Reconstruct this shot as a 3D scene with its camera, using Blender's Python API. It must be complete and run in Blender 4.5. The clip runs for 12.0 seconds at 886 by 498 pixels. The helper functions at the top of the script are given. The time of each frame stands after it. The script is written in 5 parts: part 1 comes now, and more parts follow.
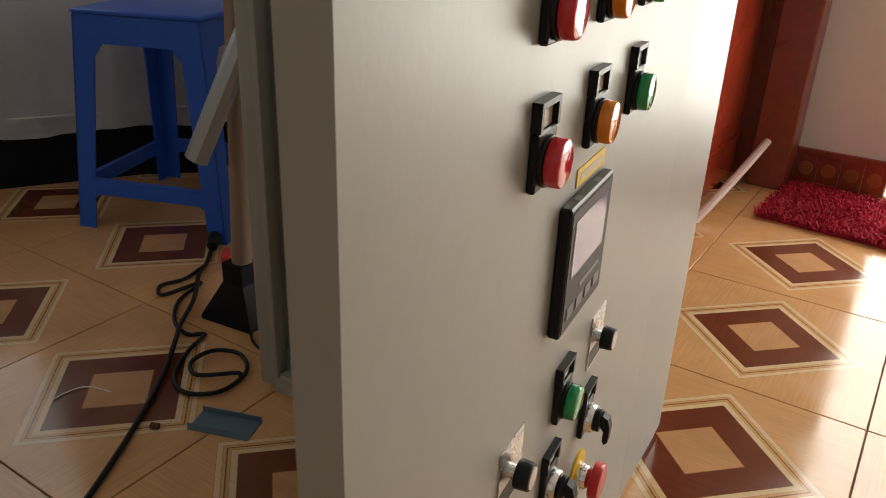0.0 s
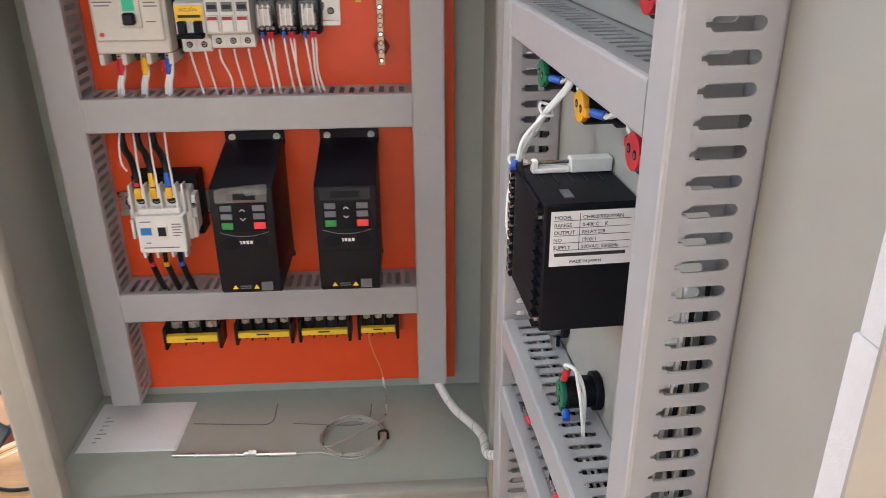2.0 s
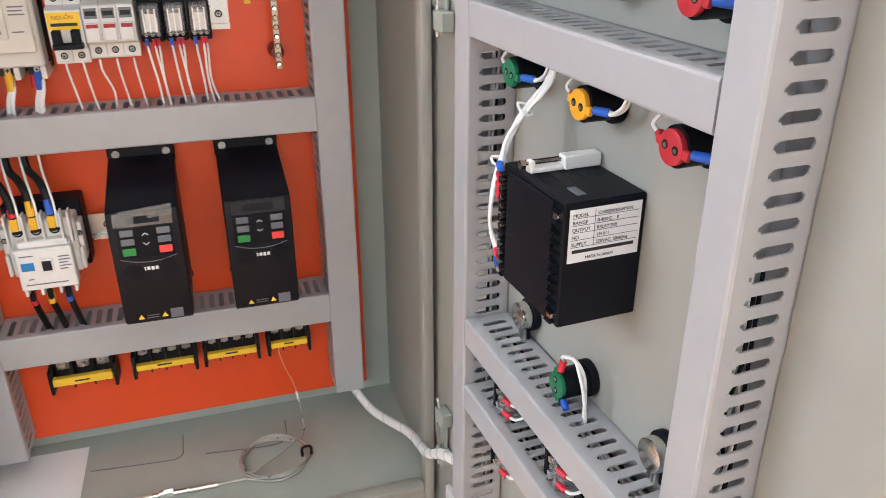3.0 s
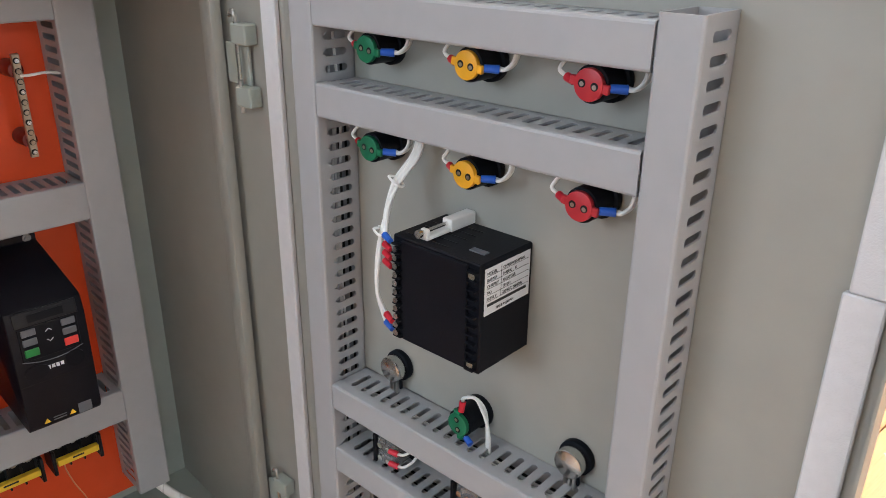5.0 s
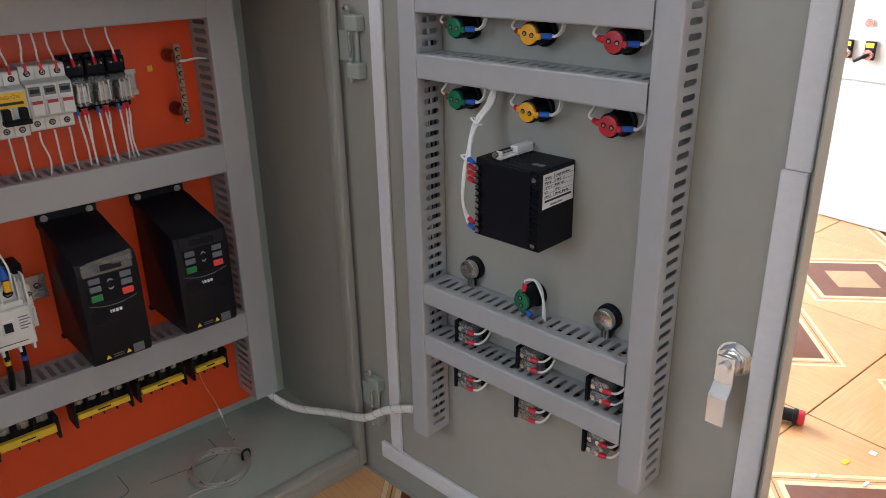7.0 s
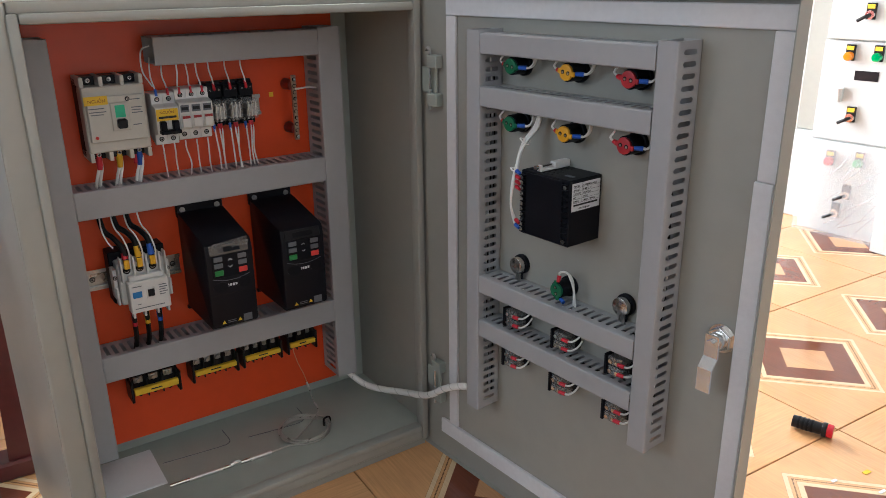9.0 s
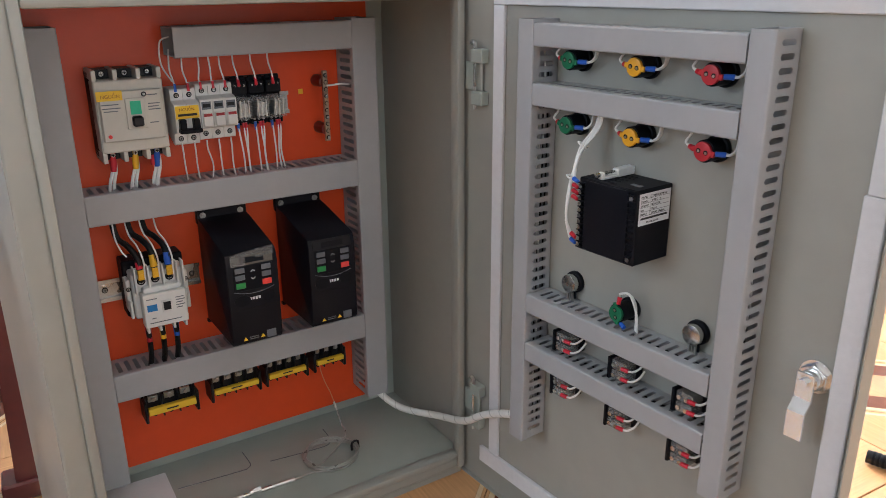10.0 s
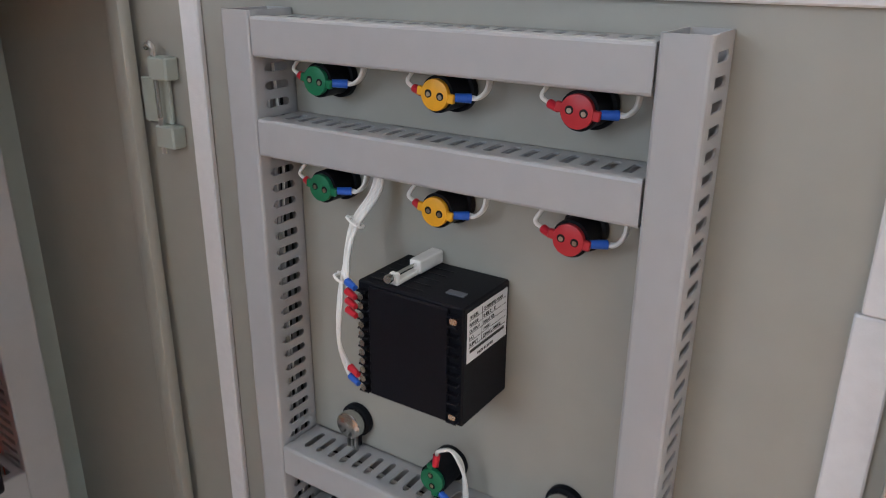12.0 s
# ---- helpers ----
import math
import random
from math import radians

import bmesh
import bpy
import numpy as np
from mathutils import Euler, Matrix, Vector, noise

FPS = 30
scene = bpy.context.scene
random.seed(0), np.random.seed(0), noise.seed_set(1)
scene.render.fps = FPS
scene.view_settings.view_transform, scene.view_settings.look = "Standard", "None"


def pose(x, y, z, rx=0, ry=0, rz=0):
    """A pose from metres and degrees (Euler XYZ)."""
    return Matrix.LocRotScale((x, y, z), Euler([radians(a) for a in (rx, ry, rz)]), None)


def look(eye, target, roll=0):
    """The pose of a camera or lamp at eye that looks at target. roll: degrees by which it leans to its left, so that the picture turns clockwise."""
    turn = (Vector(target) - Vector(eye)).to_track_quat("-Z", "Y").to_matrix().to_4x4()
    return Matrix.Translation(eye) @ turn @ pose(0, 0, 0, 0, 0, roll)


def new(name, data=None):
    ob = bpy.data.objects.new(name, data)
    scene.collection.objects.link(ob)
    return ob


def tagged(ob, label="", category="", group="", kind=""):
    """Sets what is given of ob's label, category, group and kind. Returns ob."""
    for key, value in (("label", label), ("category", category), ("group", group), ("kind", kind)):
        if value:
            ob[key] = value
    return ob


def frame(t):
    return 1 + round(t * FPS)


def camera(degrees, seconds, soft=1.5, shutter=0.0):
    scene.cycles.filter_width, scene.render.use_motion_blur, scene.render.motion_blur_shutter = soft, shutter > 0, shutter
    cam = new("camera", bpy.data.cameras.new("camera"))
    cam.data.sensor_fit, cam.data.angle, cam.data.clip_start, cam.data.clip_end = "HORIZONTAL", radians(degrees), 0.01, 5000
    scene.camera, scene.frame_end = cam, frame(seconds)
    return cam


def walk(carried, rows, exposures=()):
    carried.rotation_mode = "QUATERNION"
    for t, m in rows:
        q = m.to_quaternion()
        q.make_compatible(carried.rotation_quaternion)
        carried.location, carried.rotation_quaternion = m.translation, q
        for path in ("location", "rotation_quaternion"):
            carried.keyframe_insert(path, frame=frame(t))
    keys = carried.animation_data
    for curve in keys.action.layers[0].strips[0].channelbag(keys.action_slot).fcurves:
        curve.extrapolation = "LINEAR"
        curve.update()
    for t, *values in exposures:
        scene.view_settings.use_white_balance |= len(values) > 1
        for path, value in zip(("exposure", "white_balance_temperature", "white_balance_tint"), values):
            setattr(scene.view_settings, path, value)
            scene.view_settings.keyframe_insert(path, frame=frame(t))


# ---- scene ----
cam = camera(59.7, 12.0, soft=0.8, shutter=0.2)
PATH = [
    (0, (1.5040, 0.9490, 0.7809), (0.5059, 2.4684, -0.0528), 2.18),
    (0.3, (1.4634, 0.9287, 0.7727), (0.5325, 2.4999, -0.0426), 0.85),
    (0.5, (1.4266, 0.9252, 0.7664), (0.5408, 2.5320, -0.0297), 0.50),
    (1, (1.3453, 0.9366, 0.7356), (0.7001, 2.6697, -0.0262), 0.47),
    (1.5, (1.2967, 0.9418, 0.7568), (0.8432, 2.6943, -0.0936), -0.07),
    (2, (1.1954, 0.9234, 0.7712), (1.1765, 2.7457, -0.0527), -0.48),
    (2.5, (1.1324, 0.9208, 0.7703), (1.3568, 2.7173, -0.0795), 0.20),
    (3, (1.0728, 0.9493, 0.7783), (1.5100, 2.7090, -0.0659), -0.05),
    (3.5, (1.0556, 0.9986, 0.7885), (1.7023, 2.6715, -0.0965), 0.46),
    (3.7, (1.0370, 1.0234, 0.7943), (1.7708, 2.6679, -0.0757), 0.31),
    (5.3, (0.8968, 0.9960, 0.8228), (2.1367, 2.3493, 0.0283), -0.14),
    (5.5, (0.8852, 0.9675, 0.8150), (2.0989, 2.3164, -0.0260), -1.41),
    (6, (0.8122, 0.8994, 0.8106), (1.9272, 2.3373, -0.0197), -1.59),
    (6.5, (0.7529, 0.8778, 0.8133), (1.9121, 2.3053, 0.0269), -0.32),
    (7, (0.7120, 0.8382, 0.8275), (1.8580, 2.2898, 0.0664), -1.16),
    (7.2, (0.6915, 0.8089, 0.8308), (1.8058, 2.2998, 0.0990), -0.73),
    (8.8, (0.6285, 0.6393, 0.8503), (1.6202, 2.2446, 0.1872), -0.14),
    (9, (0.6268, 0.6364, 0.8452), (1.6014, 2.2523, 0.1825), -0.67),
    (9.5, (0.6476, 0.6656, 0.8311), (1.5898, 2.3001, 0.1673), -0.76),
    (10, (0.6668, 0.7461, 0.8219), (1.5807, 2.4000, 0.1669), -0.52),
    (10.5, (0.6992, 0.8504, 0.8064), (1.7858, 2.3936, 0.1445), 0.64),
    (11, (0.7486, 0.9070, 0.8160), (1.9940, 2.2893, 0.0824), 0.65),
    (11.5, (0.8119, 0.9896, 0.8069), (2.1912, 2.2554, 0.1032), 0.78),
    (12, (0.9027, 1.0809, 0.8131), (2.3247, 2.2962, 0.1052), 0.42),
]
EXPOSURES = [(0.0, -2.42, 7100, 7), (0.5, -2.3, 6600, 7), (1.0, -2.05, 6050, 8), (1.3, -1.45, 6050, 8), (1.7, -0.3, 6000, 8), (2.0, 0.5, 5950, 8), (2.5, 0.6, 5950, 8), (3.0, 0.8, 5950, 8), (3.7, 0.82, 5900, 8),
             (5.5, -0.25, 5850, 6), (7.0, -0.52, 5800, 6), (9.0, -0.72, 5800, 6), (9.5, -0.8, 5800, 6), (10.0, -0.3, 5850, 7), (10.5, -0.17, 5850, 8), (12.0, -0.25, 5900, 8)]
walk(cam, [(t, look(eye, target, roll)) for t, eye, target, roll in PATH], EXPOSURES)

# ---- world, sun and daylight ----
world = bpy.data.worlds.new("world")
scene.world = world
world.use_nodes = True
wn = world.node_tree.nodes
sky = wn.new("ShaderNodeTexSky")
sky.sky_type, sky.sun_disc = "NISHITA", False
sky.sun_elevation, sky.sun_rotation = radians(78), radians(7)
world.node_tree.links.new(sky.outputs[0], wn["Background"].inputs[0])
wn["Background"].inputs[1].default_value = 0.15

sun = bpy.data.lights.new("sun", "SUN")
sun.energy, sun.angle, sun.color = 5.0, radians(0.6), (1.0, 0.95, 0.86)
new("sun", sun).matrix_world = look((1.8, 5.8, 8.0), (1.6, 4.2, 0.0))


def area(name, eye, target, sx, sy, power, color=(1, 1, 1)):
    lamp = bpy.data.lights.new(name, "AREA")
    lamp.shape, lamp.size, lamp.size_y, lamp.energy, lamp.color = "RECTANGLE", sx, sy, power, color
    new(name, lamp).matrix_world = look(eye, target)


# daylight at porch door and front windows; side and west lamps are unseen fill
area("porch_daylight", (2.1, 4.10, 1.17), (2.1, 0.0, 1.0), 1.6, 2.3, 420, (1.0, 0.985, 0.96))
area("front_window_daylight", (-0.2, -2.04, 2.15), (-0.2, 3.0, 0.6), 1.9, 1.2, 13, (0.95, 0.98, 1.0))
# added fill from the east, behind an invented opening
area("side_fill_light", (3.84, 0.2, 1.6), (0.0, 0.4, 0.8), 1.5, 1.3, 6, (1.0, 0.98, 0.95))
# added fill for the inside of the cabinet door; no window known here
area("west_fill_light", (-2.04, 1.75, 1.7), (1.0, 1.4, 0.7), 1.7, 1.3, 36, (0.90, 0.95, 1.0))


# ---- materials ----
def mat(name, color, rough=0.5, metal=0.0, var=0.08, scale=30.0, bump=0.0, bscale=400.0, coat=0.0, wear=0.0, trans=0.0, alpha=1.0, obvar=0.0, ior=1.45, spec=0.5):
    m = bpy.data.materials.new(name)
    m.use_nodes = True
    nt = m.node_tree
    b = nt.nodes["Principled BSDF"]
    b.inputs["Roughness"].default_value, b.inputs["Metallic"].default_value = rough, metal
    b.inputs["Coat Weight"].default_value, b.inputs["Transmission Weight"].default_value = coat, trans
    b.inputs["Specular IOR Level"].default_value = spec
    b.inputs["Alpha"].default_value, b.inputs["IOR"].default_value = alpha, ior
    tc = nt.nodes.new("ShaderNodeTexCoord")
    fine, broad = nt.nodes.new("ShaderNodeTexNoise"), nt.nodes.new("ShaderNodeTexNoise")
    fine.inputs["Scale"].default_value, fine.inputs["Detail"].default_value = scale * 6, 6
    broad.inputs["Scale"].default_value, broad.inputs["Detail"].default_value = scale * 0.25, 3
    for n in (fine, broad):
        nt.links.new(tc.outputs["Object"], n.inputs["Vector"])
    mix = nt.nodes.new("ShaderNodeMath")
    mix.operation = "ADD"
    nt.links.new(fine.outputs["Fac"], mix.inputs[0])
    nt.links.new(broad.outputs["Fac"], mix.inputs[1])
    ramp = nt.nodes.new("ShaderNodeMapRange")
    ramp.inputs["From Min"].default_value, ramp.inputs["From Max"].default_value = 0.6, 1.4
    ramp.inputs["To Min"].default_value, ramp.inputs["To Max"].default_value = 1 - var, 1 + var
    nt.links.new(mix.outputs[0], ramp.inputs["Value"])
    last = ramp.outputs[0]
    if obvar:
        info, mr, mul = nt.nodes.new("ShaderNodeObjectInfo"), nt.nodes.new("ShaderNodeMapRange"), nt.nodes.new("ShaderNodeMath")
        mr.inputs["To Min"].default_value, mr.inputs["To Max"].default_value, mul.operation = 1 - obvar, 1 + obvar, "MULTIPLY"
        nt.links.new(info.outputs["Random"], mr.inputs["Value"])
        nt.links.new(mr.outputs[0], mul.inputs[0])
        nt.links.new(last, mul.inputs[1])
        last = mul.outputs[0]
    vm = nt.nodes.new("ShaderNodeVectorMath")
    vm.operation = "SCALE"
    vm.inputs[0].default_value = color
    nt.links.new(last, vm.inputs["Scale"])
    nt.links.new(vm.outputs[0], b.inputs["Base Color"])
    rr = nt.nodes.new("ShaderNodeMapRange")
    rr.inputs["From Min"].default_value, rr.inputs["From Max"].default_value = 0.3, 0.7
    rr.inputs["To Min"].default_value, rr.inputs["To Max"].default_value = max(0.02, rough - 0.05 - wear), min(1.0, rough + 0.05 + wear)
    nt.links.new(broad.outputs["Fac"], rr.inputs["Value"])
    nt.links.new(rr.outputs[0], b.inputs["Roughness"])
    if bump:
        bn, bp = nt.nodes.new("ShaderNodeTexNoise"), nt.nodes.new("ShaderNodeBump")
        bn.inputs["Scale"].default_value, bn.inputs["Detail"].default_value = bscale, 2
        bp.inputs["Strength"].default_value, bp.inputs["Distance"].default_value = bump, 0.001
        nt.links.new(tc.outputs["Object"], bn.inputs["Vector"])
        nt.links.new(bn.outputs["Fac"], bp.inputs["Height"])
        nt.links.new(bp.outputs[0], b.inputs["Normal"])
    return m


M_STEEL = mat("powder_coat_grey", (0.36, 0.355, 0.315), 0.36, var=0.05, scale=6, bump=0.10, bscale=190)
# smoother, greener coat, brightened to stand in for light on the cabinet floor
M_STEEL_IN = mat("powder_coat_grey_smooth_lit", (0.40, 0.435, 0.39), 0.34, var=0.06, scale=5, bump=0.08, bscale=500)
M_ORANGE = mat("orange_plate_paint", (0.75, 0.080, 0.017), 0.32, var=0.06, scale=6, bump=0.1, bscale=300)
M_DUCT = mat("grey_pvc_duct", (0.40, 0.40, 0.408), 0.33, var=0.04, scale=12, bump=0.05, bscale=300)
M_GASKET = mat("foam_gasket", (0.74, 0.73, 0.74), 0.75, var=0.05, scale=20, bump=0.4, bscale=900)
M_BLACK = mat("black_plastic", (0.010, 0.010, 0.012), 0.38, spec=0.35, var=0.2, scale=20, bump=0.1, bscale=900)
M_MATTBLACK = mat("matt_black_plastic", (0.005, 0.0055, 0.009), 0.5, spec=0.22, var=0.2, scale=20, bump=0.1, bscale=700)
M_DRIVE = mat("charcoal_drive_plastic", (0.007, 0.007, 0.011), 0.42, spec=0.25, var=0.15, scale=15, bump=0.15, bscale=800)
M_GREYKEY = mat("grey_key", (0.14, 0.15, 0.17), 0.45)
M_REDKEY = mat("red_key", (0.75, 0.06, 0.05), 0.4)
M_REDMARK = mat("dull_red_marking", (0.34, 0.03, 0.035), 0.45)
M_GREENKEY = mat("green_key", (0.03, 0.25, 0.06), 0.4)
M_CREAM = mat("cream_switchgear_plastic", (0.62, 0.59, 0.52), 0.42, var=0.04, scale=20)
M_WHITE = mat("white_plastic", (0.72, 0.71, 0.68), 0.42, var=0.04, scale=20)
M_WIRE = mat("white_wire_sheath", (0.84, 0.83, 0.80), 0.4, var=0.04)
M_YELLOW = mat("yellow_label", (0.85, 0.55, 0.03), 0.5, var=0.04)
M_LABELTXT = mat("label_ink", (0.03, 0.03, 0.03), 0.6)
M_LABELRED = mat("brown_red_ink", (0.30, 0.07, 0.02), 0.6)
M_PAPER = mat("white_paper", (0.84, 0.85, 0.86), 0.7, var=0.03)
M_REDSL = mat("red_crimp_sleeve", (0.6, 0.02, 0.04), 0.4)
M_BLUESL = mat("blue_crimp_sleeve", (0.03, 0.12, 0.55), 0.4)
M_YELSL = mat("yellow_crimp_sleeve", (0.8, 0.45, 0.02), 0.4)
M_LGREEN = mat("green_lamp_cap", (0.015, 0.17, 0.075), 0.4)
M_LYELLOW = mat("amber_lamp_cap", (0.85, 0.42, 0.02), 0.4)
M_LRED = mat("red_lamp_cap", (0.5, 0.03, 0.04), 0.4)
M_METAL = mat("zinc_plated_steel", (0.62, 0.61, 0.58), 0.28, 1.0, var=0.1, scale=40, wear=0.08)
M_CHROME = mat("chrome", (0.86, 0.86, 0.85), 0.22, 1.0, var=0.05)
M_BRASS = mat("brass_bar", (0.46, 0.38, 0.29), 0.38, 1.0, var=0.15, scale=60)
M_CLEAR = mat("clear_plastic", (0.75, 0.75, 0.73), 0.12, var=0.05, trans=0.75)
M_CLEARTHIN = mat("thin_clear_plastic", (0.85, 0.85, 0.83), 0.1, var=0.05, alpha=0.18)
M_SMOKE = mat("smoked_clear_plastic", (0.42, 0.41, 0.40), 0.12, var=0.1, alpha=0.38)
M_LENS_R = mat("red_lens", (0.65, 0.01, 0.03), 0.08, coat=0.6)
M_LENS_O = mat("orange_lens", (0.85, 0.25, 0.01), 0.08, coat=0.6)
M_LENS_G = mat("green_lens", (0.0, 0.32, 0.09), 0.08, coat=0.6)
# the purple tint is glare on the display, put into its base colour
M_SCREEN = mat("glare_tinted_display", (0.30, 0.27, 0.40), 0.12)
M_WALL = mat("white_wall_paint", (0.78, 0.77, 0.75), 0.8, var=0.03, scale=3, bump=0.15, bscale=120)
M_CEIL = mat("ceiling_paint", (0.8, 0.8, 0.79), 0.85, var=0.03, scale=3)
M_GROUT = mat("grout", (0.30, 0.22, 0.15), 0.8, var=0.1)
M_CONCRETE = mat("pale_concrete", (0.86, 0.86, 0.84), 0.8, var=0.06, scale=4, bump=0.2, bscale=60)
M_WOODRED = mat("varnished_red_wood", (0.40, 0.045, 0.018), 0.22, var=0.25, scale=6, coat=0.5)
M_WOODDARK = mat("dark_red_wood", (0.22, 0.035, 0.018), 0.28, var=0.25, scale=8, coat=0.3)
M_RACK = mat("dark_maroon_wood", (0.085, 0.012, 0.011), 0.3, var=0.25, scale=8, coat=0.3)
M_STOOL = mat("blue_stool_plastic", (0.014, 0.105, 0.58), 0.35, var=0.05, scale=8, bump=0.06, bscale=300)
# near-black for surface pieces that paint the shade in holes and the seam
M_HOLE_SHADE = mat("hole_shade", (0.006, 0.006, 0.006), 0.8)
M_CABLE = mat("black_cable", (0.008, 0.008, 0.008), 0.5, spec=0.3)


def tile_material():
    m = mat("patterned_floor_tile", (0.5, 0.5, 0.5), 0.13, var=0.0, coat=0.0, wear=0.02)
    nt = m.node_tree
    b = nt.nodes["Principled BSDF"]
    b.inputs["Specular IOR Level"].default_value = 0.85
    tc, sep = nt.nodes.new("ShaderNodeTexCoord"), nt.nodes.new("ShaderNodeSeparateXYZ")
    nt.links.new(tc.outputs["Object"], sep.inputs[0])

    def op(kind, a, c=None):
        n = nt.nodes.new("ShaderNodeMath")
        n.operation = kind
        for i, v in enumerate((a, c)):
            if v is None:
                continue
            if isinstance(v, (int, float)):
                n.inputs[i].default_value = v
            else:
                nt.links.new(v, n.inputs[i])
        return n.outputs[0]
    d = op("ADD", op("ABSOLUTE", sep.outputs[0]), op("ABSOLUTE", sep.outputs[1]))
    e = op("SUBTRACT", sep.outputs[0], sep.outputs[1])
    f = op("ADD", sep.outputs[0], sep.outputs[1])
    ramp = nt.nodes.new("ShaderNodeValToRGB")
    ramp.color_ramp.interpolation = "CONSTANT"
    tan, cream, dark, line = (0.66, 0.36, 0.16, 1), (0.74, 0.55, 0.33, 1), (0.165, 0.045, 0.022, 1), (0.42, 0.22, 0.10, 1)
    stops = [(0.0, (0.58, 0.31, 0.15, 1)), (0.069, (0.40, 0.18, 0.08, 1)), (0.071, dark), (0.141, line), (0.1425, cream), (0.156, line), (0.1572, tan),
             (0.1735, line), (0.1748, cream), (0.186, line), (0.187, tan)]
    els = ramp.color_ramp.elements
    while len(els) < len(stops):
        els.new(0.5)
    for el, (p, c) in zip(els, stops):
        el.position, el.color = p / 0.25, c
    nt.links.new(op("DIVIDE", d, 0.25), ramp.inputs[0])
    # small dark lozenges along the middle of the tan band
    along = op("PINGPONG", op("MINIMUM", op("ABSOLUTE", e), op("ABSOLUTE", f)), 0.0055)
    dot = op("LESS_THAN", op("ADD", op("MULTIPLY", op("ABSOLUTE", op("SUBTRACT", along, 0.00275)), 0.8), op("ABSOLUTE", op("SUBTRACT", d, 0.1654))), 0.0026)
    mixd = nt.nodes.new("ShaderNodeMix")
    mixd.data_type = "RGBA"
    nt.links.new(dot, mixd.inputs["Factor"])
    nt.links.new(ramp.outputs[0], mixd.inputs["A"])
    mixd.inputs["B"].default_value = (0.16, 0.08, 0.035, 1)
    # wood grain streaks in the dark frame, soft clouding everywhere, small change from tile to tile
    mp, grain, cloud = nt.nodes.new("ShaderNodeMapping"), nt.nodes.new("ShaderNodeTexNoise"), nt.nodes.new("ShaderNodeTexNoise")
    mp.inputs["Rotation"].default_value, mp.inputs["Scale"].default_value = (0, 0, radians(45)), (12, 260, 12)
    nt.links.new(tc.outputs["Object"], mp.inputs["Vector"])
    nt.links.new(mp.outputs[0], grain.inputs["Vector"])
    grain.inputs["Scale"].default_value, grain.inputs["Detail"].default_value = 1.0, 5
    cloud.inputs["Scale"].default_value, cloud.inputs["Detail"].default_value = 9.0, 5
    nt.links.new(tc.outputs["Object"], cloud.inputs["Vector"])
    info = nt.nodes.new("ShaderNodeObjectInfo")
    s = op("ADD", op("ADD", op("MULTIPLY", grain.outputs["Fac"], 0.5), op("MULTIPLY", cloud.outputs["Fac"], 0.4)), op("MULTIPLY", info.outputs["Random"], 0.08))
    vm = nt.nodes.new("ShaderNodeVectorMath")
    vm.operation = "SCALE"
    nt.links.new(mixd.outputs["Result"], vm.inputs[0])
    nt.links.new(op("ADD", s, 0.52), vm.inputs["Scale"])
    nt.links.new(vm.outputs[0], b.inputs["Base Color"])
    return m


M_TILE = tile_material()


# ---- mesh helpers ----
def mesh_ob(name, bm, material, smooth=False):
    me = bpy.data.meshes.new(name)
    bmesh.ops.recalc_face_normals(bm, faces=bm.faces[:])
    bm.to_mesh(me)
    bm.free()
    me.materials.append(material)
    if smooth:
        for p in me.polygons:
            p.use_smooth = True
        me.set_sharp_from_angle(angle=radians(38))
    return new(name, me)


def part(name, bm, material, parent, label="", smooth=False):
    ob = mesh_ob(name, bm, material, smooth)
    ob.parent = parent
    if label:
        ob["label"] = label
    return ob


def thing(name, m, label, category, group="", kind=""):
    ob = new(name)
    ob.matrix_world = m
    ob.empty_display_size = 0.02
    return tagged(ob, label, category, group, kind)


def box(x0, x1, y0, y1, z0, z1, bev=0.0, bm=None, segs=1):
    bm = bm or bmesh.new()
    c = Matrix.LocRotScale(((x0 + x1) / 2, (y0 + y1) / 2, (z0 + z1) / 2), None, (abs(x1 - x0), abs(y1 - y0), abs(z1 - z0)))
    vs = bmesh.ops.create_cube(bm, size=1.0, matrix=c)["verts"]
    if bev:
        es = {e for v in vs for e in v.link_edges}
        bmesh.ops.bevel(bm, geom=list(es), offset=bev, segments=segs, affect="EDGES", profile=0.5)
    return bm


def boxes(*specs, bev=0.0):
    bm = bmesh.new()
    for s in specs:
        box(*s, bev=bev, bm=bm)
    return bm


def cyl(p, q, r, r2=None, segs=20, bm=None, bev=0.0):
    """A closed cylinder or cone from p to q."""
    bm = bm or bmesh.new()
    p, q = Vector(p), Vector(q)
    turn = (q - p).to_track_quat("Z", "Y").to_matrix().to_4x4()
    vs = bmesh.ops.create_cone(bm, cap_ends=True, segments=segs, radius1=r, radius2=r if r2 is None else r2, depth=(q - p).length, matrix=Matrix.Translation((p + q) / 2) @ turn)["verts"]
    if bev:
        es = {e for v in vs for e in v.link_edges if any(len(f.verts) > 4 for f in e.link_faces)}
        bmesh.ops.bevel(bm, geom=list(es), offset=bev, segments=2, affect="EDGES", profile=0.5)
    return bm


def smooth_path(pts, n=6):
    pts = [Vector(p) for p in pts]
    if len(pts) < 3:
        return pts
    ext = [2 * pts[0] - pts[1]] + pts + [2 * pts[-1] - pts[-2]]
    out = []
    for i in range(1, len(ext) - 2):
        a, b, c, d = ext[i - 1:i + 3]
        for k in range(n):
            t = k / n
            out.append(0.5 * (2 * b + (c - a) * t + (2 * a - 5 * b + 4 * c - d) * t * t + (3 * b - a - 3 * c + d) * t ** 3))
    return out + [pts[-1]]


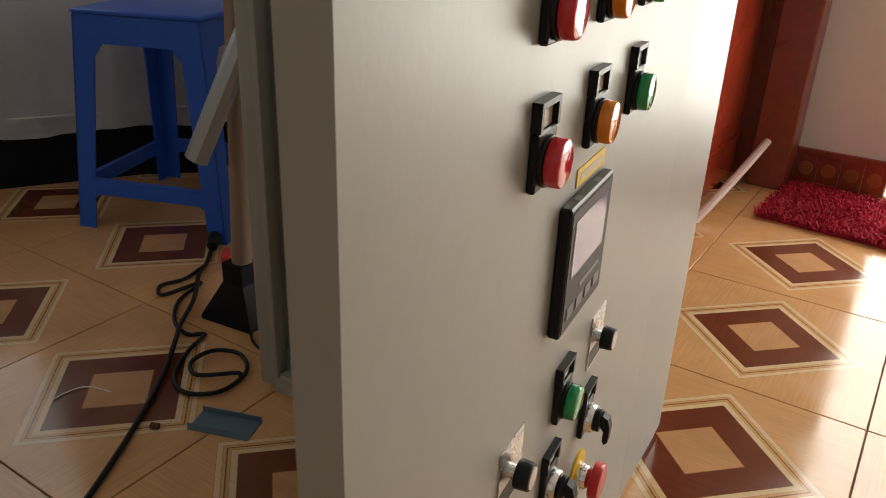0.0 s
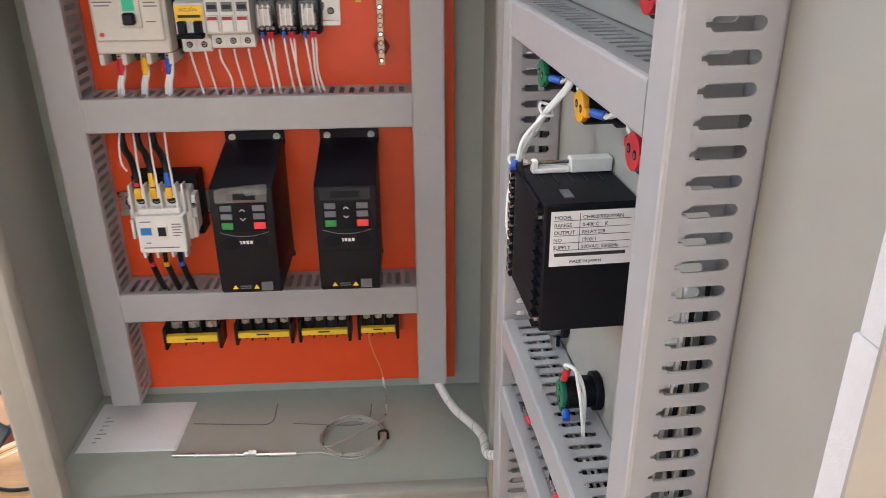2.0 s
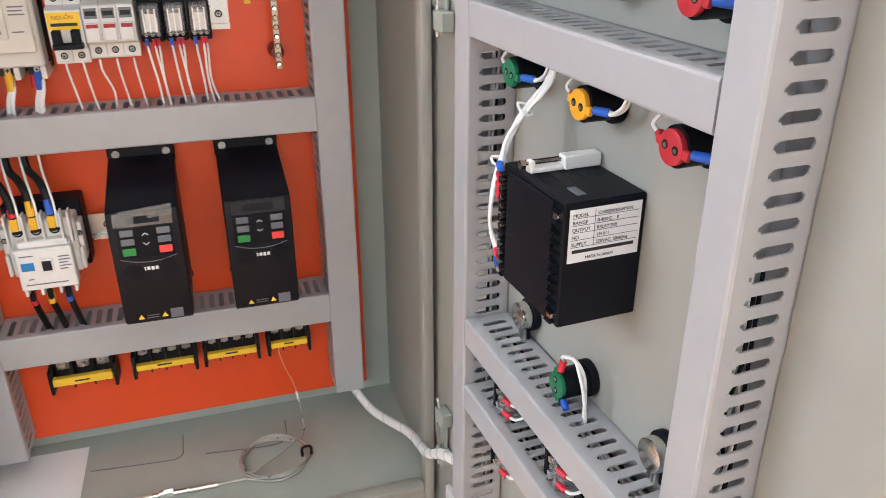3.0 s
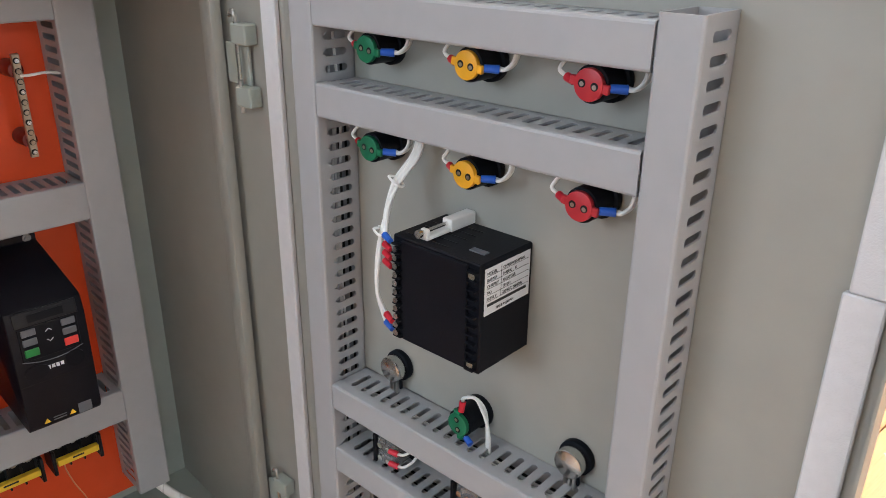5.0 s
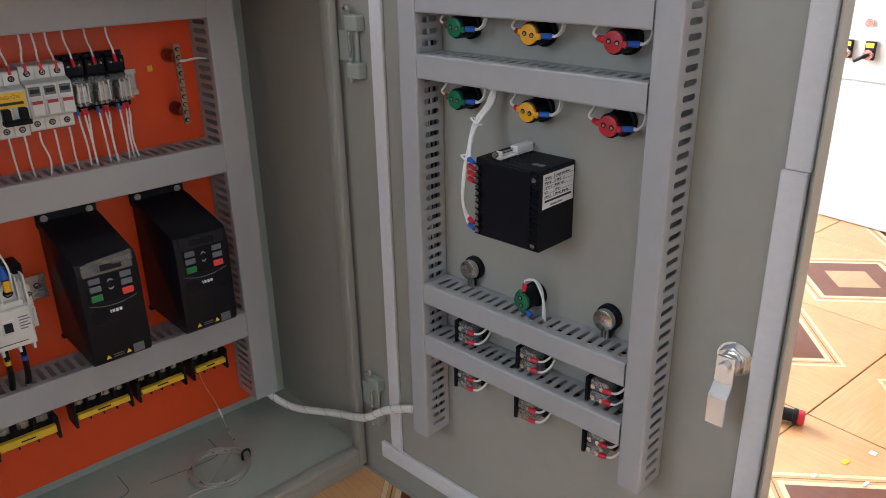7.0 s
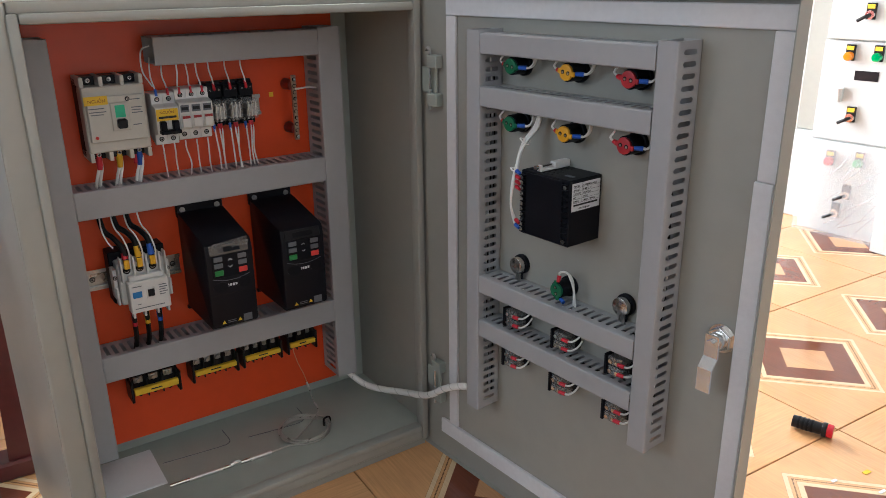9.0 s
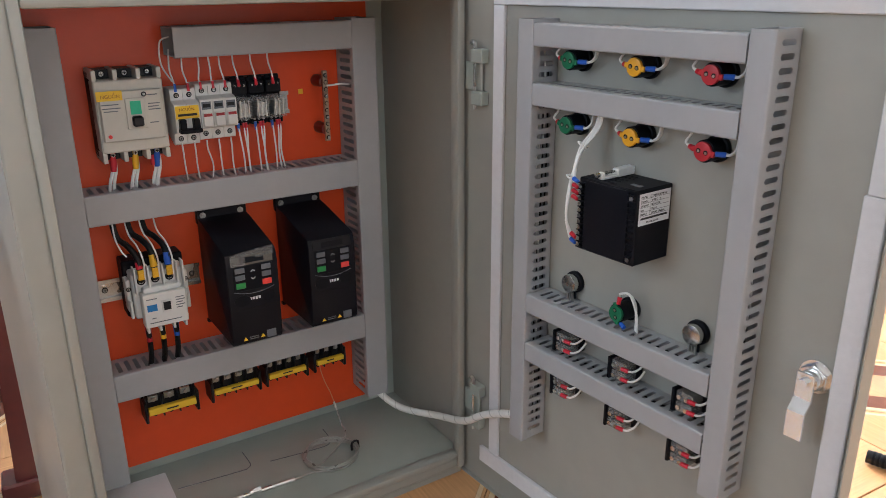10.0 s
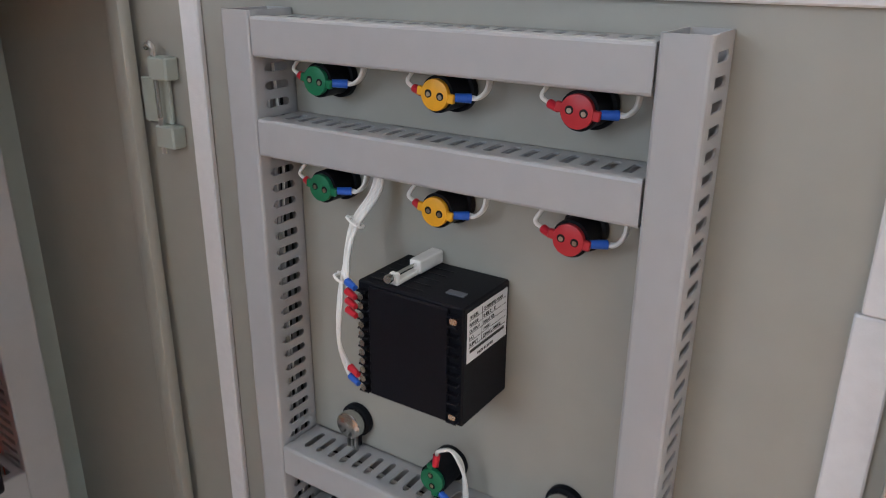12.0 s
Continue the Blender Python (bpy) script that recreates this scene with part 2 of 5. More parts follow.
def tube(pts, r, segs=7, bm=None, n=6):
    bm = bm or bmesh.new()
    path = smooth_path(pts, n)
    rings, side = [], None
    for i, p in enumerate(path):
        d = (path[min(i + 1, len(path) - 1)] - path[max(i - 1, 0)]).normalized()
        if side is None:
            side = d.orthogonal().normalized()
        side = (side - d * side.dot(d)).normalized()
        up = d.cross(side)
        rings.append([bm.verts.new(p + r * (math.cos(2 * math.pi * k / segs) * side + math.sin(2 * math.pi * k / segs) * up)) for k in range(segs)])
    for a, b in zip(rings, rings[1:]):
        for k in range(segs):
            bm.faces.new((a[k], a[(k + 1) % segs], b[(k + 1) % segs], b[k]))
    bm.faces.new(rings[0][::-1])
    bm.faces.new(rings[-1])
    return bm


def prism(poly, axis, a, b, bm=None):
    """A closed prism of a 2D outline along an axis from a to b; the outline's pair are the two other axes in order."""
    bm = bm or bmesh.new()
    def at(p, s):
        return {"x": (s, p[0], p[1]), "y": (p[0], s, p[1]), "z": (p[0], p[1], s)}[axis]
    va, vb = [bm.verts.new(at(p, a)) for p in poly], [bm.verts.new(at(p, b)) for p in poly]
    bm.faces.new(va)
    bm.faces.new(vb[::-1])
    for i in range(len(poly)):
        j = (i + 1) % len(poly)
        bm.faces.new((va[i], va[j], vb[j], vb[i]))
    return bm


def text_mesh(body, size, m, material, name, parent, align="LEFT"):
    cu = bpy.data.curves.new(name, "FONT")
    cu.body, cu.size, cu.align_x, cu.extrude = body, size, align, 0.00012
    tmp = bpy.data.objects.new("tmp", cu)
    me = bpy.data.meshes.new_from_object(tmp)
    bpy.data.objects.remove(tmp)
    me.name = name
    me.materials.clear()
    me.materials.append(material)
    me.transform(m)
    ob = new(name, me)
    ob.parent = parent
    return ob


# ---- frames of reference ----
# cabinet: x along its front, y into its depth, z up, from its front left bottom corner
CAB = pose(0.6602, 1.7143, 0, 0, 0, 3.47)
# door: x from the hinge edge to the free edge, y towards the inside of the cabinet when shut, z up
DOOR_TURN = 7.31
DOOR = Matrix(((math.sin(radians(DOOR_TURN)), -math.cos(radians(DOOR_TURN)), 0, 1.2678),
               (-math.cos(radians(DOOR_TURN)), -math.sin(radians(DOOR_TURN)), 0, 1.7287), (0, 0, 1, -0.009), (0, 0, 0, 1)))
# (x right-handed: the inside of the door is its +y side)

# ---- the room ----
TILE, TX, TY, TTURN = 0.430, 1.312, 1.998, 0.6
floor = tagged(mesh_ob("floor", box(-2.2, 3.9, -2.2, 3.62, -0.10, -0.006), M_GROUT), "tiled floor with cream and brown diamond pattern", "floor", kind="structure")


def wall(name, spec_list, label="white painted plaster wall"):
    return tagged(mesh_ob(name, boxes(*spec_list), M_WALL), label, "wall", kind="structure")


RX0, RX1, RY0, RY1, RH = -2.0, 3.7, -2.0, 3.48, 3.0
DX0, DX1, DH = 1.40, 2.75, 2.45
wall("wall_north", [(RX0 - .2, DX0, RY1, RY1 + .2, 0, RH), (DX1, RX1 + .2, RY1, RY1 + .2, 0, RH), (DX0, DX1, RY1, RY1 + .2, DH, RH)])
# opening made up to let the west fill lamp in
wall("wall_west", [(RX0 - .2, RX0, RY0, 0.85, 0, RH), (RX0 - .2, RX0, 2.65, RY1, 0, RH), (RX0 - .2, RX0, 0.85, 2.65, 0, 1.0), (RX0 - .2, RX0, 0.85, 2.65, 2.4, RH)])
wall("wall_south", [(RX0 - .2, -1.2, RY0 - .2, RY0, 0, RH), (0.8, RX1 + .2, RY0 - .2, RY0, 0, RH), (-1.2, 0.8, RY0 - .2, RY0, 0, 1.5), (-1.2, 0.8, RY0 - .2, RY0, 2.8, RH)])
# gap in the unseen east wall, made for the side fill lamp
wall("wall_east", [(RX1, RX1 + .2, RY0, -0.6, 0, RH), (RX1, RX1 + .2, 1.0, RY1, 0, RH), (RX1, RX1 + .2, -0.6, 1.0, 0, 0.9), (RX1, RX1 + .2, -0.6, 1.0, 2.3, RH)])
tagged(mesh_ob("ceiling", box(RX0 - .2, RX1 + .2, RY0 - .2, RY1 + .2, RH, RH + .15), M_CEIL), "plain white ceiling", "ceiling", kind="structure")
tagged(mesh_ob("ground", box(-60, 60, 3.68, 120, -0.12, -0.03), M_CONCRETE), "sunlit pale concrete yard outside the door", "ground", kind="structure")

# ---- the cabinet ----
cabinet = thing("control_cabinet", CAB, "open grey powder-coated steel electrical control cabinet standing on the floor", "cabinet")
X0, W, H, DEPTH = -0.014, 0.60, 0.825, 0.25
SH = 0.0016


def lean(bm):
    """The left front corner stands a little forward of the right one."""
    for v in bm.verts:
        v.co.y -= 0.008 * (W - v.co.x) / W * (1 - v.co.y / DEPTH)
    return bm


part("side_panel", lean(prism([(X0, 0.0), (X0 + SH, 0.0), (X0 + SH, DEPTH), (X0 - 0.026, DEPTH)], "z", 0.014, H)), M_STEEL, cabinet)
part("side_panel", lean(box(W - SH, W, 0.0, DEPTH, 0.014, H)), M_STEEL, cabinet)
part("top_panel", lean(box(X0 + SH, W - SH, 0.0, DEPTH, H - SH, H)), M_STEEL, cabinet)
part("bottom_panel", lean(box(X0 + SH, W - SH, 0.0, DEPTH, 0.016, 0.042)), M_STEEL_IN, cabinet)
part("back_panel", box(X0 + SH, W - SH, DEPTH - SH, DEPTH, 0.042, H - SH), M_STEEL_IN, cabinet)
part("plinth", lean(box(X0 + 0.022, W - 0.003, 0.004, DEPTH - 0.01, 0.0, 0.016)), M_STEEL, cabinet, "low steel plinth")
# front rim: a rolled lip round the opening
rim = bmesh.new()
for s in ((X0 + 0.031, X0 + 0.044, -0.008, 0.016, 0.036, H - 0.014), (W - 0.014, W, -0.006, 0.016, 0.014, H - 0.002), (X0 + 0.044, W - 0.014, -0.008, 0.016, H - 0.027, H - 0.014), (X0 + 0.044, W - 0.014, -0.006, 0.016, 0.034, 0.047)):
    box(*s, bev=0.004, bm=rim, segs=2)
for s in ((X0, X0 + 0.033, -0.002, 0.012, 0.014, H), (X0 + 0.033, W - 0.012, -0.002, 0.012, H - 0.016, H), (X0 + 0.033, W - 0.012, -0.002, 0.012, 0.014, 0.036)):
    part("front_flange", lean(box(*s, bev=0.0045, segs=3)), M_STEEL, cabinet, "folded front edge with rounded corners", smooth=True)
part("rim", lean(rim), M_STEEL, cabinet, "rounded lip round the opening", smooth=True)
part("hinge_strip", box(W, W + 0.006, 0.020, 0.034, 0.014, H - 0.004), M_STEEL, cabinet, "folded strip beside the hinges")
part("mounting_plate", box(0.042, 0.556, 0.222, 0.2245, 0.073, 0.795, bev=0.0006), M_ORANGE, cabinet, "bright orange painted mounting plate")

# door: a shallow pan that hangs from the cabinet's front edge
door = new("door")
door.parent = cabinet
door.matrix_local = CAB.inverted() @ DOOR
door["label"] = "wide open grey steel door"
DW, DZ0, DZ1, PAN = 0.609, 0.012, 0.834, 0.021
leaf = box(-0.042, DW, -0.0016, 0.0, DZ0, DZ1)
for s in ((-0.042, -0.0404, 0.0, 0.008, DZ0, DZ1), (DW - 0.0016, DW, 0.0, PAN, DZ0, DZ1), (-0.0404, DW - 0.0016, 0.0, 0.007, DZ0, DZ0 + 0.0016), (0.0016, DW - 0.0016, 0.0, PAN, DZ1 - 0.0016, DZ1)):
    box(*s, bm=leaf)
part("leaf", leaf, M_STEEL, door)
for s in ((0.045, 0.067, 0.0, 0.006, 0.087, 0.800), (0.578, 0.6005, 0.0, 0.006, 0.643, 0.800), (0.575, 0.5985, 0.0, 0.006, 0.087, 0.6425), (0.045, 0.6005, 0.0, 0.0065, 0.8005, 0.826), (0.022, 0.5985, 0.0, 0.007, 0.058, 0.0865)):
    part("gasket", box(*s, bev=0.0012), M_GASKET, door, "pale foam sealing strip")


# ---- wiring ducts ----
def slotted_wall(length, depth, pitch, slot_w, d0, d1, t=0.0012, neck=0.0045):
    """A wall along x with rounded slots; the slots run along y between d0 and d1."""
    bm = bmesh.new()
    n = max(1, int((length - 0.006) // pitch))
    m0 = (length - n * pitch) / 2
    K = 16

    def slot_pt(k, cx):
        a = 2 * math.pi * (k + 0.5) / K
        r = slot_w / 2
        x, y = math.cos(a), math.sin(a)
        ym = (d1 - r) if y > 0 else (d0 + r)
        px, py = cx + r * x, ym + r * y
        if y > 0 and abs(x) < 0.7:       # the narrow snap-out neck towards the lid
            tip = abs(x) < 0.3
            px, py = cx + math.copysign(0.0008 if tip else 0.0011, x), min(depth - 0.0005, d1 + (neck if tip else 0.0002))
        elif y > 0.5:                    # small chamfer
            px, py = cx + math.copysign(r * 0.90, x), d1 - 0.0007
        elif y > 0:
            px, py = cx + math.copysign(r, x), d1 - 0.0022
        return px, py

    def rect_pt(k, cx):
        a = 2 * math.pi * (k + 0.5) / K
        x, y = math.cos(a), math.sin(a)
        s = max(abs(x), abs(y))
        x, y = x / s, y / s
        if abs(x) > 0.5:
            x = math.copysign(1.0, x)      # keep the cell's corners
        return cx + x * pitch / 2, depth / 2 + y * depth / 2
    for i in range(n):
        cx = m0 + (i + 0.5) * pitch
        rows = []
        for f in (slot_pt, rect_pt):
            for z in (0, t):
                rows.append([bm.verts.new((*f(k, cx), z)) for k in range(K)])
        a0, a1, b0, b1 = rows
        for k in range(K):
            j = (k + 1) % K
            bm.faces.new((a1[k], a1[j], b1[j], b1[k]))
            bm.faces.new((b0[k], b0[j], a0[j], a0[k]))
            bm.faces.new((a0[k], a0[j], a1[j], a1[k]))
    if m0 > 0.0005:
        box(0, m0, 0, depth, 0, t, bm=bm)
        box(length - m0, length, 0, depth, 0, t, bm=bm)
    bmesh.ops.remove_doubles(bm, verts=bm.verts[:], dist=1e-5)
    return bm


def wiring_duct(m, length, width, depth, pitch, slot_w, d0, d1, where, cover_over=0.0):
    """Along local x, its back on y=0, open part towards +y, width along z."""
    ob = thing("wiring_duct", m, "grey slotted plastic wiring duct " + where, "wiring duct", "wiring ducts " + where)
    t = 0.0014
    part("base", box(0, length, 0, t, 0, width), M_DUCT, ob)
    for z, name in ((0.0, "slotted_wall"), (width - t, "slotted_wall")):
        bm = slotted_wall(length, depth - 0.003, pitch, slot_w, d0, d1, t)
        bm.transform(Matrix.Translation((0, 0, z)))
        part(name, bm, M_DUCT, ob)
    cover = bmesh.new()
    w0, w1, y1, y0, r = -0.0012, width + 0.0012, depth, depth - 0.011, 0.0022
    prism([(y0, w0), (y1 - r, w0), (y1 - r * .3, w0 + r * .3), (y1, w0 + r), (y1, w1 - r), (y1 - r * .3, w1 - r * .3), (y1 - r, w1), (y0, w1), (y0, w1 - 0.001), (y1 - 0.0016, w1 - 0.001), (y1 - 0.0016, w0 + 0.001), (y0, w0 + 0.001)], "x", -cover_over, length + cover_over, cover)
    part("cover", cover, M_DUCT, ob, "plain snap-on lid", smooth=False)
    return ob


# inside the cabinet, backs on the mounting plate


def cab_v(x0, z0, length, width):
    m = CAB @ Matrix(((0, 0, 1, x0), (0, -1, 0, 0.2215), (1, 0, 0, z0), (0, 0, 0, 1)))
    return wiring_duct(m, length, width, 0.0635, 0.0130, 0.0068, 0.012, 0.050, "on the orange mounting plate")


def cab_h(x0, z0, length, width):
    m = CAB @ Matrix(((1, 0, 0, x0), (0, -1, 0, 0.2215), (0, 0, 1, z0), (0, 0, 0, 1)))
    return wiring_duct(m, length, width, 0.0630, 0.0130, 0.0068, 0.012, 0.050, "on the orange mounting plate")


cab_v(0.040, 0.085, 0.685, 0.040)
cab_v(0.4985, 0.105, 0.664, 0.040)
cab_h(0.2250, 0.7250, 0.272, 0.040)
cab_h(0.0815, 0.5035, 0.4155, 0.042)
cab_h(0.0815, 0.2270, 0.4155, 0.042)


def door_v(x0, z0, length, width):
    m = DOOR @ Matrix(((0, 0, 1, x0), (0, 1, 0, 0.0006), (1, 0, 0, z0), (0, 0, 0, 1)))
    return wiring_duct(m, length, width, 0.0455, 0.01325, 0.0062, 0.0084, 0.0315, "on the inside of the cabinet door")


def door_h(x0, z0, length, width):
    m = DOOR @ Matrix(((1, 0, 0, x0), (0, 1, 0, 0.0006), (0, 0, 1, z0), (0, 0, 0, 1)))
    return wiring_duct(m, length, width, 0.0448, 0.01325, 0.0060, 0.0084, 0.0315, "on the inside of the cabinet door")


def duct_wires(m, length, width, n, seed, start=0.0):
    """Loose control wires lying along the inside of a duct."""
    r = random.Random(seed)
    for k in range(n):
        ob = thing("duct_wire", m, "white control wire lying inside the slotted duct" if k % 3 else "black control wire lying inside the slotted duct", "wire", "wires in the door ducts")
        y0, z0 = r.uniform(0.008, 0.026), r.uniform(0.006, width - 0.006)
        x0, x1 = start * length + r.uniform(0.004, 0.03), length * r.uniform(0.86, 0.98)
        pts = [(x0 + (x1 - x0) * q / 7, y0 + r.uniform(-0.003, 0.003), min(width - 0.0045, max(0.0045, z0 + r.uniform(-0.004, 0.004)))) for q in range(8)]
        part("core", tube(pts, 0.0013, 6, n=3), M_WIRE if k % 3 else M_CABLE, ob, smooth=True)


def duct_m(x0, z0, upright):
    return DOOR @ (Matrix(((0, 0, 1, x0), (0, 1, 0, 0.0006), (1, 0, 0, z0), (0, 0, 0, 1))) if upright else Matrix(((1, 0, 0, x0), (0, 1, 0, 0.0006), (0, 0, 1, z0), (0, 0, 0, 1))))


duct_wires(duct_m(0.4665, 0.272, True), 0.36, 0.0255, 6, 11)
duct_wires(duct_m(0.1420, 0.186, True), 0.58, 0.026, 5, 12)
for seed, z in ((13, 0.3950), (14, 0.3210), (15, 0.6820)):
    duct_wires(duct_m(0.1700, z, False), 0.294, 0.026, 4 if z < 0.5 else 2, seed)
door_v(0.1420, 0.186, 0.600, 0.026)
door_v(0.4665, 0.272, 0.515, 0.0255)
door_h(0.1700, 0.7550, 0.294, 0.026)
door_h(0.1700, 0.6820, 0.294, 0.026)
door_h(0.1700, 0.3950, 0.294, 0.026)
door_h(0.1700, 0.3210, 0.294, 0.026)

# ---- inside the cabinet: switchgear on the orange plate ----
PL = 0.2216


def at_cab(x, y, z):
    return CAB @ Matrix.Translation((x, y, z))


M_SCREW = mat("dull_steel_screw", (0.42, 0.42, 0.41), 0.3, 1.0, var=0.15, scale=60, wear=0.1)


def screw(parent, x, y, z, r=0.003, name="screw", sunk=True):
    if sunk:
        # no recess is cut: a black disc paints its shade
        part("screw_recess_shade", cyl((x, y, z), (x, y - 0.0008, z), r * 1.15, segs=14), M_MATTBLACK, parent, "black disc for the shade of a screw recess")
    head = part(name, cyl((x, y - 0.0006, z), (x, y - 0.0024, z), r * 0.80, r * 0.62, 14), M_SCREW, parent)
    cross = boxes((x - r * .5, x + r * .5, y - 0.0026, y - 0.0022, z - r * .12, z + r * .12), (x - r * .12, x + r * .12, y - 0.00262, y - 0.0022, z - r * .5, z + r * .5))
    part("cross_slot", cross, M_MATTBLACK, head)
    return head


def rounded_label(parent, x0, x1, z0, z1, y, material, name="label"):
    return part(name, box(x0, x1, y - 0.0006, y, z0, z1), material, parent)


# DIN rails
def din_rail(x0, x1, zc):
    ob = thing("din_rail", at_cab(x0, PL, zc), "zinc-plated steel DIN rail screwed to the orange plate", "mounting rail", "din rails")
    L = x1 - x0
    part("rail", prism([(0, -0.0135), (-0.001, -0.0135), (-0.001, -0.013), (-0.0065, -0.0125), (-0.0065, -0.0175), (-0.0078, -0.0175), (-0.0078, -0.0115), (-0.0022, -0.0115),
                        (-0.0022, 0.0115), (-0.0078, 0.0115), (-0.0078, 0.0175), (-0.0065, 0.0175), (-0.0065, 0.0125), (-0.001, 0.013), (-0.001, 0.0135), (0, 0.0135)], "x", 0, L), M_SCREW, ob)
    screw(ob, 0.012, -0.002, 0, 0.004)
    screw(ob, L - 0.012, -0.002, 0, 0.004)


din_rail(0.084, 0.238, 0.386)
din_rail(0.208, 0.408, 0.642)

# moulded-case breaker
mccb = thing("moulded_case_breaker", at_cab(0.114, PL, 0.588), "cream three-pole moulded-case breaker with a yellow label", "circuit breaker")
part("base", box(0.0, 0.090, -0.030, 0, 0.004, 0.122, bev=0.001), M_MATTBLACK, mccb)
part("body", box(0.0, 0.090, -0.062, -0.030, 0.014, 0.112, bev=0.002), M_CREAM, mccb)
part("front_cover", box(0.004, 0.086, -0.068, -0.062, 0.030, 0.098, bev=0.0015), M_CREAM, mccb)
for zz0, zz1 in ((0.0, 0.014), (0.112, 0.126)):
    for i in range(4):
        part("barrier", box((0.0, 0.027, 0.057, 0.084)[i], (0.006, 0.033, 0.063, 0.090)[i], -0.060, -0.004, zz0, zz1, bev=0.0008), M_CREAM, mccb)
    for i in range(3):
        part("terminal", box(0.007 + 0.030 * i, 0.026 + 0.030 * i, -0.036, -0.004, zz0 + 0.001, zz1 - 0.001), M_BLACK, mccb, "dark recessed terminal")
        screw(mccb, 0.0165 + 0.030 * i, -0.036, (zz0 + zz1) / 2, 0.0045)
part("toggle_frame", box(0.036, 0.062, -0.071, -0.068, 0.046, 0.088, bev=0.0008), M_CREAM, mccb)
part("toggle", box(0.042, 0.056, -0.080, -0.070, 0.050, 0.064, bev=0.002), M_BLACK, mccb, "black toggle")
part("indicator", box(0.042, 0.056, -0.0718, -0.0708, 0.066, 0.084), mat("green_flag", (0.05, 0.55, 0.3), 0.4), mccb, "green position flag")
lab = part("label", box(0.001, 0.034, -0.0688, -0.0681, 0.086, 0.099), M_YELLOW, mccb, "yellow label with black lettering")
text_mesh("NGU\u1ed2N", 0.0066, Matrix(((1, 0, 0, 0.0060), (0, 0, -1, -0.0689), (0, 1, 0, 0.0895), (0, 0, 0, 1))), M_LABELRED, "lettering", mccb)
part("test_button", cyl((0.012, -0.068, 0.038), (0.012, -0.0695, 0.038), 0.0025, segs=14), M_REDKEY, mccb, "small red test button")
for k, (x0, x1, z) in enumerate(((0.006, 0.028, 0.080), (0.006, 0.030, 0.075), (0.008, 0.026, 0.071), (0.066, 0.082, 0.078), (0.066, 0.080, 0.074), (0.066, 0.082, 0.070), (0.066, 0.078, 0.052), (0.060, 0.080, 0.090))):
    part("print_line", box(x0, x1, -0.0683, -0.0680, z, z + 0.0014), M_GREYKEY, mccb)
screw(mccb, 0.062, -0.068, 0.092, 0.003)

# two-pole breaker and fuse holders on the rail
mcb = thing("miniature_breaker", at_cab(0.2145, PL, 0.601), "white two-pole miniature breaker with a yellow label", "circuit breaker")


def din_body(x0, x1):
    return prism([(0, 0.018), (-0.044, 0.0), (-0.048, 0.0), (-0.050, 0.002), (-0.050, 0.016), (-0.066, 0.020), (-0.067, 0.022), (-0.067, 0.058), (-0.066, 0.060), (-0.050, 0.064),
                  (-0.050, 0.078), (-0.048, 0.080), (-0.010, 0.080), (0, 0.066)], "x", x0, x1)


for i in range(2):
    part("pole", din_body(0.018 * i + 0.0002, 0.018 * i + 0.0176), M_WHITE, mcb)
    for z in (0.009, 0.071):
        screw(mcb, 0.009 + 0.018 * i, -0.0495, z, 0.0034)
part("toggle", boxes((0.004, 0.013, -0.077, -0.066, 0.024, 0.040), (0.023, 0.032, -0.077, -0.066, 0.024, 0.040), (0.003, 0.034, -0.079, -0.066, 0.020, 0.026), bev=0.001), M_MATTBLACK, mcb, "black twin toggle")
part("label", box(0.001, 0.034, -0.0679, -0.0672, 0.040, 0.058), M_YELLOW, mcb, "yellow label with black lettering")
text_mesh("NGU\u1ed2N", 0.0058, Matrix(((1, 0, 0, 0.0060), (0, 0, -1, -0.0680), (0, 1, 0, 0.0508), (0, 0, 0, 1))), M_LABELRED, "lettering", mcb)
part("print_line", box(0.004, 0.031, -0.0682, -0.0679, 0.0435, 0.0468), M_LABELTXT, mcb)


for i in range(3):
    fuse = thing("fuse_holder", at_cab(0.2145 + 0.0365 + 0.0178 * i, PL, 0.605), "white DIN rail fuse holder with red and grey markings", "fuse holder", "fuse holders")
    part("body", din_body(0.0002, 0.0174), M_WHITE, fuse)
    part("carrier", box(0.002, 0.0156, -0.0715, -0.067, 0.022, 0.042, bev=0.001), M_WHITE, fuse)
    part("dark_label", box(0.0022, 0.0154, -0.0677, -0.0671, 0.046, 0.057), M_GREYKEY, fuse, "dark grey rating label")
    part("label_band", box(0.0035, 0.0141, -0.0681, -0.0677, 0.049, 0.054), M_BLACK, fuse)
    part("red_mark", box(0.0028, 0.0148, -0.0721, -0.0715, 0.0365, 0.0405), M_REDMARK, fuse, "red marking strip")
    for z in (0.009, 0.071):
        screw(fuse, 0.0088, -0.0495, z, 0.0034)

